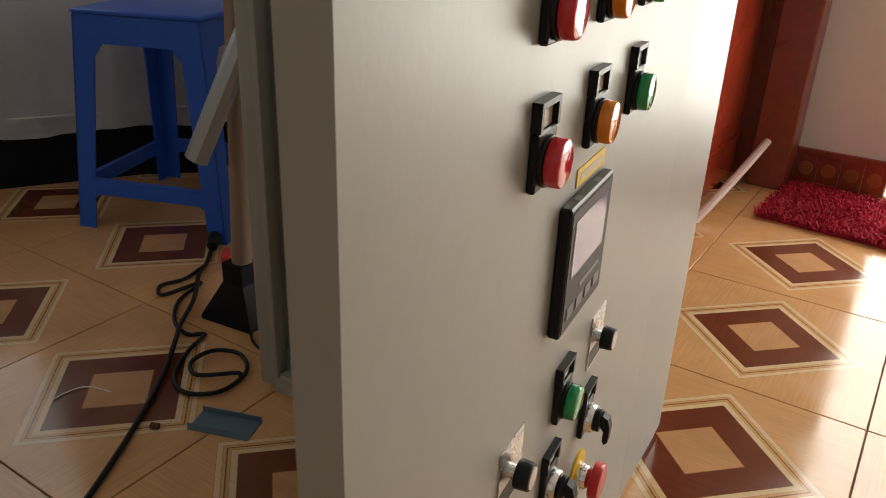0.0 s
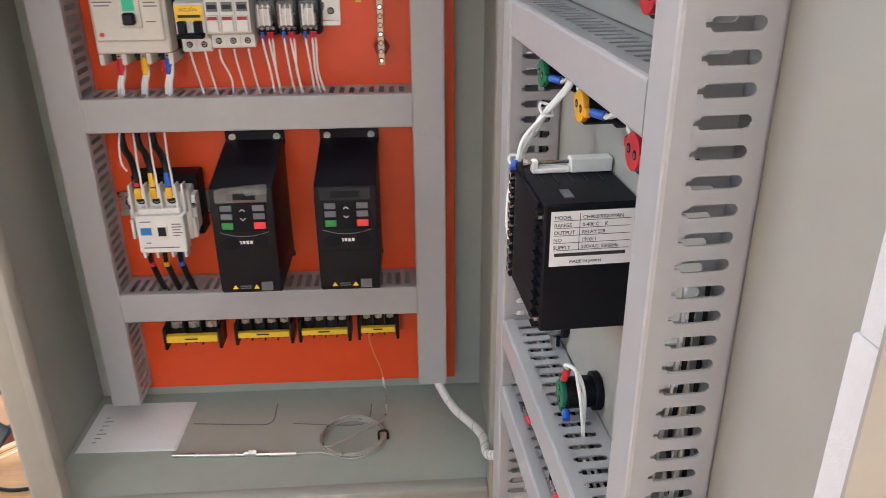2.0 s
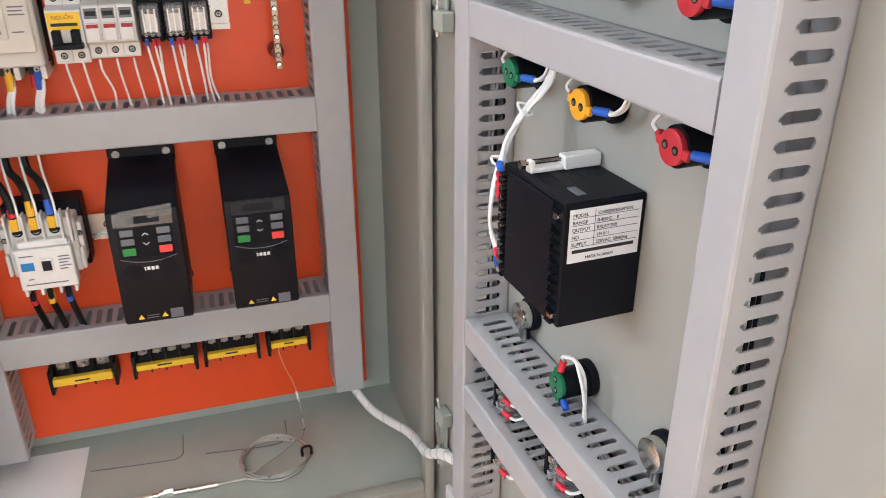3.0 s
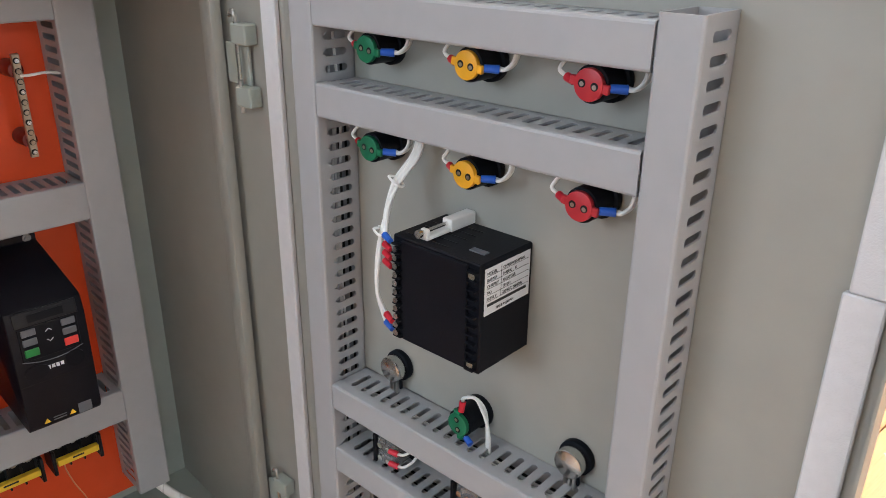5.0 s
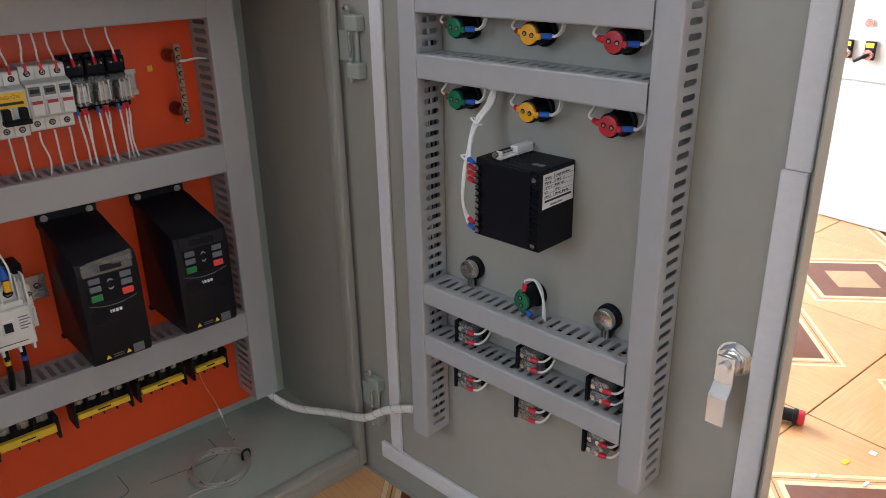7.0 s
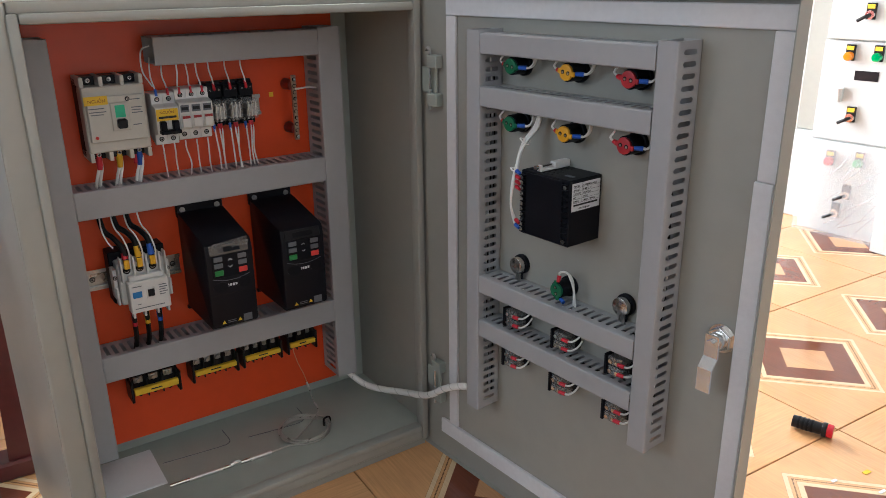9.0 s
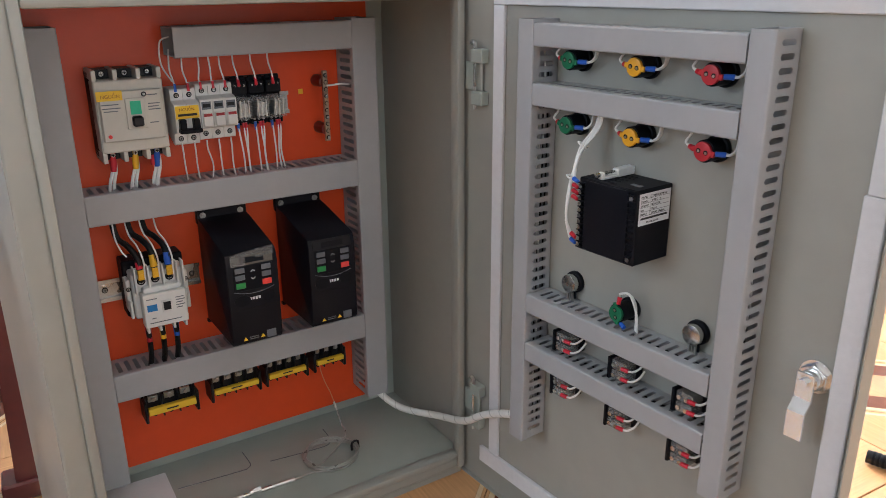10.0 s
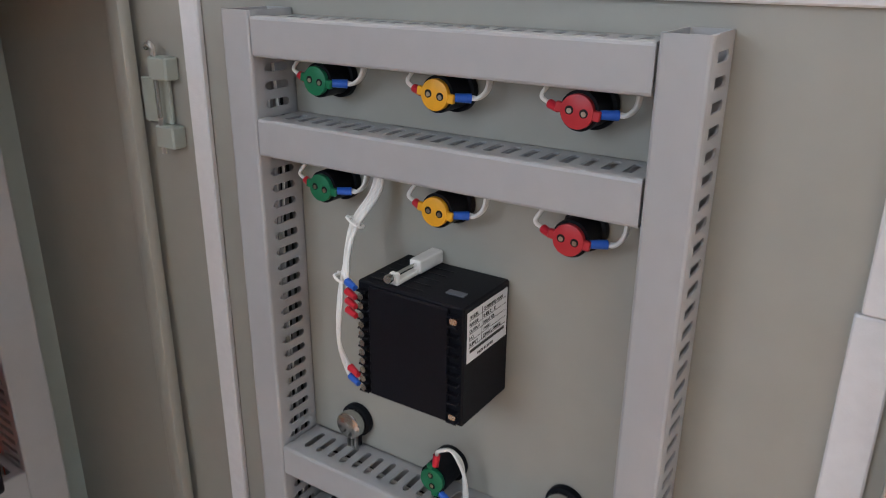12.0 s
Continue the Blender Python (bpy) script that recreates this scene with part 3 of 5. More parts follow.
for i in range(3):
    relay = thing("plug_in_relay", at_cab(0.306 + 0.0268 * i, PL, 0.618), "plug-in relay with clear cover on a black socket", "relay", "plug-in relays")
    part("socket", boxes((0.0, 0.026, -0.030, 0, 0.0, 0.070), (0.001, 0.025, -0.038, -0.030, 0.046, 0.066), (0.002, 0.011, -0.034, -0.030, 0.066, 0.073), (0.015, 0.024, -0.034, -0.030, 0.066, 0.073), (0.001, 0.025, -0.038, -0.030, 0.000, 0.010), bev=0.001), M_MATTBLACK, relay)
    part("coil", boxes((0.006, 0.020, -0.052, -0.032, 0.014, 0.026), (0.008, 0.018, -0.056, -0.032, 0.026, 0.034)), M_SCREW, relay, "steel coil and contacts")
    part("contact_spring", boxes((0.006, 0.0075, -0.059, -0.056, 0.014, 0.039), (0.012, 0.0135, -0.059, -0.056, 0.014, 0.039), (0.0185, 0.020, -0.059, -0.056, 0.014, 0.039)), M_METAL, relay)
    part("cover", box(0.003, 0.023, -0.062, -0.031, 0.011, 0.043, bev=0.0015), M_CLEARTHIN, relay, "clear plastic cover")
    for k in range(3):
        screw(relay, 0.006 + 0.007 * k, -0.038, 0.059, 0.0024)
        screw(relay, 0.006 + 0.007 * k, -0.038, 0.008, 0.0024)

# earth bar on two standoffs
bar = thing("earth_bar", at_cab(0.460, PL, 0.578), "drilled brass earth bar on two red standoffs", "earth bar")
for z in (0.018, 0.094):
    part("standoff", cyl((0, 0, z), (0, -0.030, z), 0.010, 0.008, 18, bev=0.001), mat("dark_red_resin", (0.16, 0.012, 0.008), 0.4), bar, "dark red insulator", smooth=True)
part("bar", box(-0.004, 0.004, -0.037, -0.031, 0.0, 0.112, bev=0.0006), M_BRASS, bar)
for k in range(10):
    z = 0.006 + 0.011 * k
    part("bore", cyl((0, -0.0369, z), (0, -0.0374, z), 0.0034, segs=12), M_HOLE_SHADE, bar)
    part("screw", cyl((0, -0.0372, z), (0, -0.0395, z), 0.0024, segs=10), M_BRASS if k % 3 else M_CHROME, bar)
tagged(mesh_ob("sticker", box(0.428, 0.4355, 0.2206, 0.2218, 0.652, 0.660), M_YELLOW), "small yellow earth sticker on the orange plate", "sticker").matrix_world = CAB

# contactor
con = thing("contactor", at_cab(0.118, PL, 0.346), "pale grey three-pole contactor on a DIN rail", "contactor")
part("base", box(0.0, 0.088, -0.040, -0.006, 0.004, 0.092, bev=0.002), M_MATTBLACK, con, "black base")
part("body", box(0.006, 0.082, -0.070, -0.040, 0.010, 0.080, bev=0.002), M_WHITE, con)
part("front", boxes((0.014, 0.076, -0.090, -0.070, 0.0, 0.052), (0.018, 0.072, -0.084, -0.070, 0.052, 0.060), bev=0.0015), M_WHITE, con)
for x in (0.010, 0.029, 0.049, 0.069, 0.078):
    part("barrier", box(x - 0.0012, x + 0.0012, -0.082, -0.066, 0.052, 0.092, bev=0.0005), M_WHITE, con)
for x in (0.002, 0.084):
    part("side_terminal", boxes((x - 0.003, x + 0.003, -0.062, -0.040, 0.020, 0.070), (x - 0.002, x + 0.002, -0.070, -0.060, 0.012, 0.040), bev=0.001), M_WHITE, con)
    screw(con, x, -0.062, 0.056, 0.003)
for k in range(3):
    screw(con, 0.0195 + 0.020 * k, -0.070, 0.068, 0.0052)
part("window", box(0.040, 0.054, -0.0915, -0.0895, 0.022, 0.040, bev=0.0005), M_WHITE, con)
part("armature", box(0.042, 0.052, -0.093, -0.0912, 0.025, 0.037), M_BLACK, con, "black armature button")
part("label", box(0.019, 0.033, -0.0909, -0.0903, 0.026, 0.036), mat("blue_print", (0.03, 0.2, 0.5), 0.5), con, "blue rating label")
for x0, x1, z in ((0.019, 0.034, 0.044), (0.060, 0.072, 0.040), (0.060, 0.073, 0.036), (0.060, 0.070, 0.032), (0.060, 0.073, 0.028), (0.060, 0.069, 0.024), (0.024, 0.030, 0.014), (0.020, 0.066, 0.007)):
    part("print_line", box(x0, x1, -0.0906, -0.0902, z, z + 0.0013), M_GREYKEY, con)
for x in (0.018, 0.035, 0.055, 0.072):
    part("foot", box(x - 0.0015, x + 0.0015, -0.088, -0.072, -0.008, 0.0), M_WHITE, con)


# drives
# torn film whose pale grey also paints the white reflection on the display
M_TORNFILM = mat("torn_film_with_reflection", (0.24, 0.24, 0.235), 0.2, var=0.25, scale=120, alpha=0.3)
M_GLASSGREY = mat("smoked_display", (0.105, 0.088, 0.072), 0.14, var=0.3, scale=90, wear=0.08)

def drive(x, glossy):
    ob = thing("frequency_drive", at_cab(x, PL, 0.300), "charcoal plastic variable frequency drive with keypad", "frequency drive", "frequency drives")
    w = 0.080
    body = prism([(-0.004, 0.004), (-0.130, 0.004), (-0.1345, 0.008), (-0.1365, 0.014), (-0.1365, 0.131), (-0.1335, 0.1485), (-0.128, 0.152), (-0.030, 0.172), (-0.012, 0.175), (-0.004, 0.175)], "x", 0.0012, w - 0.0012)
    bmesh.ops.bevel(body, geom=[e for e in body.edges if abs(e.verts[0].co.x - e.verts[1].co.x) < 1e-6], offset=0.0016, segments=2, affect="EDGES", profile=0.5)
    part("housing", body, M_DRIVE, ob, smooth=True)
    part("flange", box(0.0, w, -0.008, 0, 0.166, 0.190, bev=0.001), M_DRIVE, ob)
    part("flange", box(0.0, w, -0.008, 0, -0.002, 0.004, bev=0.001), M_DRIVE, ob)
    for sx in (0.010, 0.070):
        part("screw", cyl((sx, -0.008, 0.179), (sx, -0.012, 0.179), 0.0034, 0.0028, 16), M_SCREW, ob, "mounting screw")
        part("washer", cyl((sx, -0.008, 0.179), (sx, -0.0095, 0.179), 0.0048, segs=16), M_SCREW, ob)
    # side vents
    for k in range(9):
        part("vent", box(w - 0.0014, w - 0.0006, -0.095 + 0.009 * k, -0.091 + 0.009 * k, 0.030, 0.115), M_BLACK, ob)
    # keypad: a slightly raised dark panel with a display
    F = -0.1367
    dz = 0.020
    tilt = Matrix.Translation((0, -0.1366, 0.1310)) @ Matrix.Rotation(radians(-9), 4, "X")
    bm = box(0.008, 0.072, -0.0014, 0.001, 0.0005, 0.0165, bev=0.0006)
    bm.transform(tilt)
    part("display", bm, M_GLASSGREY if glossy else M_BLACK, ob, "display window under a peeling film" if glossy else "smoked display window, unlit")
    bm = boxes((0.022, 0.058, -0.0018, -0.0013, 0.004, 0.0125))
    bm.transform(tilt)
    part("digit_window", bm, M_MATTBLACK, ob)
    if glossy:
        for s0, s1, q0, q1 in ((0.007, 0.030, 0.002, 0.018), (0.046, 0.074, 0.006, 0.019), (0.016, 0.050, 0.011, 0.0185)):
            bm = box(s0, s1, -0.0030, -0.0024, q0, q1, bev=0.0002)
            bm.transform(tilt @ Matrix.Rotation(radians(3 if s0 < .01 else -4), 4, "Y"))
            part("film", bm, M_TORNFILM, ob, "torn protective film with the display's reflection in its colour")
    part("keypad", box(0.010, 0.070, F - 0.0006, F + 0.001, 0.092, 0.130, bev=0.0005), M_MATTBLACK, ob)
    for sx in (0.013, 0.053):
        for k, z in enumerate((0.1245, 0.1135, 0.1015)):
            m = M_GREYKEY if k < 2 else (M_GREENKEY if sx < 0.03 else M_REDKEY)
            part("key", box(sx, sx + 0.0145, F - 0.0022, F - 0.0004, z - 0.004 - (0.001 if k == 2 else 0), z + 0.004, bev=0.0008), m, ob, ("", "", "green run key" if sx < 0.03 else "red stop key")[k])
    for z, s in ((0.1215, 1), (0.1095, -1)):
        part("arrow", tube([(0.0368, F - 0.0008, z - 0.0015 * s), (0.040, F - 0.0008, z + 0.0015 * s), (0.0432, F - 0.0008, z - 0.0015 * s)], 0.0005, 5, n=1), M_PAPER, ob)
    part("trim_line", tube([(0.009, F - 0.0002, 0.092), (0.025, F - 0.0002, 0.0875), (0.040, F - 0.0002, 0.0862), (0.055, F - 0.0002, 0.0875), (0.071, F - 0.0002, 0.092)], 0.0005, 5), M_GREYKEY, ob)
    for k in range(4):
        part("logo_bar", box(0.0315 + 0.0046 * k, 0.0348 + 0.0046 * k, F - 0.0004, F, 0.0755 + (0.0004 if k % 2 else 0), 0.080), M_PAPER, ob)
    for sx, sz, w, h in ((0.021, 0.0765, 0.0125, 0.0085), (0.0605, 0.0790, 0.0100, 0.0098)):
        ring = [(sx + w * math.cos(2 * math.pi * k / 28), sz + h * math.sin(2 * math.pi * k / 28)) for k in range(28)]
        part("blank_cap", prism(ring, "y", F - 0.0009, F + 0.0002), M_MATTBLACK, ob)
    part("seam", box(0.0022, 0.0778, F - 0.0003, F, 0.0625, 0.0633), M_HOLE_SHADE, ob)
    for sx in (0.020, 0.047):
        tri = bmesh.new()
        prism([(sx - 0.0036, 0.012), (sx + 0.0036, 0.012), (sx, 0.018)], "y", F - 0.0003, F, tri)
        part("warning_triangle", tri, M_YELLOW, ob, "yellow warning triangle")
    for z in (0.0155, 0.0125):
        part("print_line", box(0.0265, 0.0405, F - 0.0003, F, z, z + 0.0012), M_GREYKEY, ob)
    part("sticker", box(0.0535, 0.0680, F - 0.0003, F, 0.009, 0.0215), M_GREYKEY, ob, "small grey sticker")
    return ob


drive(0.2420, True)
drive(0.3705, False)


# terminal blocks below the lower duct
def terminal_block(x0, x1, z, poles, big):
    w, h = x1 - x0, 0.038
    ob = thing("terminal_block", at_cab(x0, PL, z), "black screw terminal block with a yellow marking strip", "terminal block", "terminal blocks")
    part("base", box(0, w, -0.014, 0, 0.004, h - 0.003, bev=0.001), M_BLACK, ob)
    part("end_wall", box(0, 0.0045, -0.036, 0, -0.004, h - 0.006, bev=0.001), M_BLACK, ob)
    part("end_wall", box(w - 0.0045, w, -0.036, 0, -0.004, h - 0.006, bev=0.001), M_BLACK, ob)
    p = (w - 0.009) / poles
    for k in range(poles + 1):
        x = 0.0045 + p * k
        part("barrier", box(x - 0.001, x + 0.001, -0.030, -0.010, 0.0, h), M_BLACK, ob)
    for k in range(poles):
        x = 0.0045 + p * (k + 0.5)
        part("clamp", box(x - p * .3, x + p * .3, -0.018, -0.013, h - 0.014, h - 0.004), M_SCREW, ob)
        part("screw", cyl((x, -0.018, h - 0.009), (x, -0.0225, h - 0.009), min(0.0036, p * .24), segs=12), M_SCREW, ob)
        part("screw", cyl((x, -0.016, 0.003), (x, -0.0215, 0.003), min(0.0042, p * .28), segs=12), M_BLACK, ob)
    part("marking_strip", box(0.0055, w - 0.0055, -0.0385, -0.030, 0.010, 0.010 + (0.0115 if big else 0.0085), bev=0.0005), M_YELLOW, ob, "yellow marking strip")
    part("print_line", box(w * .38, w * .60, -0.0388, -0.0384, 0.0145, 0.0168), M_LABELTXT, ob)
    return ob


terminal_block(0.121, 0.206, 0.166, 3, True)
terminal_block(0.226, 0.312, 0.1700, 4, False)
terminal_block(0.320, 0.398, 0.1710, 4, False)
terminal_block(0.408, 0.470, 0.1720, 3, False)


# ---- wires inside the cabinet ----
def wire(name, pts, r, material, label, m=CAB, sleeves=()):
    ob = thing(name, m, label, "wire", "wires in the cabinet")
    part("core", tube(pts, r), material, ob, smooth=True)
    for p, q, mm, rr in sleeves:
        part("crimp_sleeve", cyl(p, q, rr, rr * 0.8, 10), mm, ob, smooth=True)
    return ob


rnd = random.Random(4)
WW = "thin white control wire between duct and terminal"
# breaker cables down into the middle duct: a coloured sleeve on two white cores
for k, mm in enumerate((M_REDSL, M_YELSL, M_BLUESL)):
    x = 0.1305 + 0.030 * k
    cable = wire("power_cable", [(x - 0.0022, 0.189, 0.586), (x - 0.003, 0.188, 0.572), (x - 0.008, 0.188, 0.556), (x - 0.012, 0.193, 0.532)], 0.0024, M_WIRE, "white cable pair in a coloured sleeve below the breaker",
                 sleeves=[((x, 0.189, 0.600), (x - 0.001, 0.188, 0.571), mm, 0.0056)])
    part("core", tube([(x + 0.0022, 0.189, 0.586), (x + 0.0014, 0.187, 0.572), (x - 0.003, 0.186, 0.556), (x - 0.006, 0.192, 0.532)], 0.0024 if k < 2 else 0.0034), M_WIRE, cable, smooth=True)
    if k == 2:
        part("crimp_sleeve", cyl((x - 0.006, 0.190, 0.600), (x - 0.007, 0.189, 0.574), 0.0038, 0.0034, 10), M_REDSL, cable, "red sleeve", smooth=True)
for k in range(5):
    x = 0.2235 + 0.0180 * k
    wire("control_wire", [(x, 0.170, 0.604), (x + 0.001, 0.172, 0.590), (x + 0.005 + rnd.uniform(-.003, .004), 0.180, 0.565), (x + 0.007, 0.186, 0.538)], 0.0012, M_WIRE, WW)
    wire("control_wire", [(x, 0.172, 0.679), (x - 0.001, 0.175, 0.692), (x + rnd.uniform(-.004, .004), 0.180, 0.708), (x + rnd.uniform(-.004, .006), 0.186, 0.735)], 0.0012, M_WIRE, WW,
         sleeves=[((x, 0.172, 0.677), (x, 0.173, 0.688), M_BLUESL if k == 0 else M_REDSL, 0.0022)])
for k in range(3):
    for d in (0.006, 0.014, 0.018):
        x = 0.306 + 0.0268 * k + d
        wire("control_wire", [(x, 0.182, 0.622), (x + 0.001, 0.180, 0.606), (x + 0.003 + rnd.uniform(-.003, .003), 0.184, 0.572), (x + 0.005 + rnd.uniform(-.002, .004), 0.190, 0.538)], 0.0013, M_WIRE, WW,
             sleeves=[((x, 0.182, 0.622), (x + 0.0006, 0.181, 0.610), M_REDSL if d > .007 else M_BLUESL, 0.0024)])
    x = 0.306 + 0.0268 * k + 0.013
    wire("control_wire", [(x, 0.182, 0.679), (x - 0.003, 0.178, 0.694), (x - 0.006, 0.182, 0.712), (x - 0.004, 0.188, 0.735)], 0.0012, M_WIRE, WW, sleeves=[((x, 0.182, 0.677), (x - 0.002, 0.180, 0.689), M_REDSL, 0.0026)])
wire("control_wire", [(0.226, 0.185, 0.752), (0.212, 0.182, 0.745), (0.211, 0.184, 0.715), (0.224, 0.188, 0.690)], 0.0012, M_WIRE, WW)
wire("earth_wire", [(0.461, 0.184, 0.667), (0.470, 0.183, 0.667), (0.484, 0.183, 0.668), (0.502, 0.186, 0.666)], 0.0016, M_WIRE, "white earth wire from the brass bar into the duct")
# contactor cables
for k, mm in enumerate((M_REDSL, M_YELSL, M_BLUESL)):
    x = 0.1375 + 0.020 * k
    up = (0.000, 0.008, 0.008)[k]
    cable = wire("power_cable", [(x, 0.149, 0.414), (x, 0.149, 0.436), (x - 0.002, 0.154, 0.452 + up), (x - 0.010, 0.168, 0.466 + up * .8), (x - 0.020, 0.180, 0.478 + up * .5), (x - 0.023, 0.188, 0.510)], 0.0045, M_CABLE, "black insulated cable from the duct to the contactor",
         sleeves=[((x, 0.149, 0.434), (x - 0.001, 0.151, 0.444 + up), mm, 0.0054)])
    part("lug", boxes((x - 0.0042, x + 0.0042, 0.143, 0.148, 0.418, 0.433), (x - 0.0030, x + 0.0030, 0.1425, 0.1432, 0.421, 0.427), bev=0.0008), M_YELSL, cable, "yellow cable lug")
    wire("control_wire", [(x + 0.005, 0.146, 0.418), (x + 0.006, 0.146, 0.445), (x + 0.002, 0.156, 0.466), (x - 0.004, 0.176, 0.480), (x - 0.006, 0.186, 0.508)], 0.0013, M_WIRE, WW)
wire("control_wire", [(0.116, 0.186, 0.508), (0.114, 0.172, 0.480), (0.118, 0.160, 0.462), (0.124, 0.158, 0.452)], 0.0012, M_WIRE, WW)
for k in range(3):
    x = 0.1375 + 0.020 * k
    wire("power_cable", [(x, 0.152, 0.350), (x, 0.150, 0.325), (x + 0.002, 0.165, 0.290), (x + 0.002, 0.190, 0.255)], 0.0040, M_CABLE, "thick insulated cable from the contactor into the duct",
         sleeves=[((x, 0.152, 0.346), (x, 0.150, 0.318), (M_REDSL, M_YELSL, M_BLUESL)[k], 0.0050)])

# thermocouple: lead, coil and probe lying on the cabinet floor
ZF = 0.0425
probe = thing("temperature_probe", CAB, "steel temperature probe with coiled braided lead on cabinet floor", "temperature probe")
part("rod", cyl((0.140, 0.088, ZF + 0.003), (0.262, 0.083, ZF + 0.003), 0.003, segs=14), M_METAL, probe, smooth=True)
part("rod_tail", cyl((0.262, 0.083, ZF + 0.003), (0.318, 0.081, ZF + 0.0035), 0.0036, segs=14), M_METAL, probe, smooth=True)
part("hex_nut", cyl((0.249, 0.0835, ZF + 0.005), (0.261, 0.083, ZF + 0.005), 0.0058, segs=6), M_CHROME, probe, "hexagonal fitting")
part("hex_nut", cyl((0.243, 0.0838, ZF + 0.005), (0.249, 0.0835, ZF + 0.005), 0.0044, segs=12), M_CHROME, probe)
cxm, cym = 0.397, 0.110
coil = [(0.318, 0.081, ZF + 0.003), (0.355, 0.083, ZF + 0.002)]
for k in range(5 * 14):
    a = -1.9 + 2 * math.pi * k / 14
    r = 0.0435 + 0.0022 * math.sin(k * 0.35) + 0.0012 * math.sin(k * 1.7)
    coil.append((cxm + r * 1.06 * math.cos(a), cym + r * 0.98 * math.sin(a), ZF + 0.002 + 0.00017 * k + 0.0012 * math.sin(k * .9)))
coil += [(0.440, 0.140, ZF + 0.012), (0.446, 0.170, 0.060), (0.444, 0.186, 0.090)]
part("braided_lead", tube(coil, 0.0014, 6, n=2), mat("steel_braid", (0.50, 0.49, 0.45), 0.3, 0.6, var=0.25, scale=150, bump=0.5, bscale=1500), probe, "braided steel lead in a loose coil", smooth=True)
part("tie", tube([(0.436, 0.108, ZF + 0.001), (0.4365, 0.107, ZF + 0.016), (0.448, 0.108, ZF + 0.016), (0.449, 0.108, ZF + 0.002)], 0.002, 6, n=3), M_CABLE, probe, "black tie round the coil")
part("lead_sleeve", cyl((0.4440, 0.186, 0.088), (0.443, 0.190, 0.098), 0.0022, segs=8), M_METAL, probe)
part("lead_wire", tube([(0.443, 0.190, 0.098), (0.438, 0.192, 0.118), (0.430, 0.194, 0.140), (0.424, 0.196, 0.164), (0.424, 0.200, 0.174)], 0.0009, 6), mat("orange_wire", (0.7, 0.3, 0.15), 0.5), probe, "thin coloured lead up to the terminal block", smooth=True)

# gland knock-outs pressed into the floor: grey beads paint the grooves' shade
for pts in ([(0.150, 0.166), (0.205, 0.161), (0.255, 0.157), (0.266, 0.159), (0.272, 0.166), (0.273, 0.178), (0.2725, 0.210)], [(0.304, 0.157), (0.350, 0.151), (0.395, 0.147), (0.411, 0.150), (0.418, 0.160), (0.421, 0.176), (0.422, 0.200)]):
    part("knock_out_groove_shade", tube([(x, y, 0.0418) for x, y in pts], 0.0011, 5, n=3), M_GREYKEY, cabinet, "grey line for the shade in a gland knock-out groove")

paper = thing("folded_manual", CAB @ Matrix.Translation((0.069, 0.164, 0.0424)) @ Matrix.Rotation(radians(-1), 4, "Z"), "folded white paper manual lying on the cabinet floor", "paper")
for k in range(4):
    part("sheet", box(-0.073 + 0.001 * k, 0.073 - 0.0013 * k, -0.060 + 0.0006 * k, 0.060 - 0.001 * k, 0.0006 * k, 0.0006 * k + 0.0004), M_PAPER, paper)
for k in range(7):
    part("print_line", box(-0.056, -0.050 + 0.004 * (k % 3), -0.040 + 0.010 * k, -0.0385 + 0.010 * k, 0.0022, 0.00232), M_GREYKEY, paper)

# wrapped cable loom from the right duct across the hinge to the door
loom = thing("cable_loom", Matrix(), "white spiral-wrapped cable loom bridging cabinet and door", "cable loom")
lp = [CAB @ Vector(p) for p in ((0.512, 0.190, 0.132), (0.520, 0.180, 0.110), (0.545, 0.130, 0.084), (0.580, 0.050, 0.094))] + [DOOR @ Vector(p) for p in ((0.010, 0.028, 0.136), (0.055, 0.026, 0.168), (0.105, 0.024, 0.194), (0.148, 0.020, 0.207))]
part("cable", tube(lp, 0.0062, 10), M_WIRE, loom, smooth=True)
sp = smooth_path(lp, 26)
helix = []
for k, p in enumerate(sp):
    d = (sp[min(k + 1, len(sp) - 1)] - sp[max(k - 1, 0)]).normalized()
    s = Vector((0, 0, 1)).cross(d).normalized()
    helix.append(p + 0.0066 * (math.cos(k * 0.55) * s + math.sin(k * 0.55) * d.cross(s)))
part("spiral_wrap", tube(helix, 0.0007, 5, n=1), M_CLEARTHIN, loom, "translucent spiral wrap", smooth=True)

# hinges
for zc in (0.7000, 0.1620):
    hinge = thing("hinge", DOOR @ Matrix.Translation((0, 0, zc)), "grey bracket hinge with a steel pin between cabinet and door", "hinge", "door hinges")
    part("leaf", boxes((-0.018, 0.020, 0.002, 0.006, -0.020, 0.020), bev=0.001), M_STEEL_IN, hinge)
    for s in (-1, 1):
        part("knuckle", boxes((0.006, 0.030, 0.0004, 0.015, s * 0.030 - 0.010, s * 0.030 + 0.010), bev=0.0015), M_STEEL_IN, hinge)
    part("pin", tube([(0.012, 0.012, -0.046), (0.012, 0.012, 0.040), (0.012, 0.012, 0.047), (0.008, 0.012, 0.051), (0.003, 0.012, 0.046)], 0.0022, 8, n=4), M_METAL, hinge, smooth=True)

# ---- on the door ----
def at_door(u, z):
    return DOOR @ Matrix.Translation((u, 0, z))


COL = {"green": (M_LGREEN, M_LENS_G), "amber": (M_LYELLOW, M_LENS_O), "red": (M_LRED, M_LENS_R)}
M_REDPL = mat("red_button_plastic", (0.62, 0.02, 0.025), 0.3, coat=0.3)
M_BUTTERPLATE = mat("brass_tinted_plate", (0.62, 0.50, 0.33), 0.4, var=0.06)
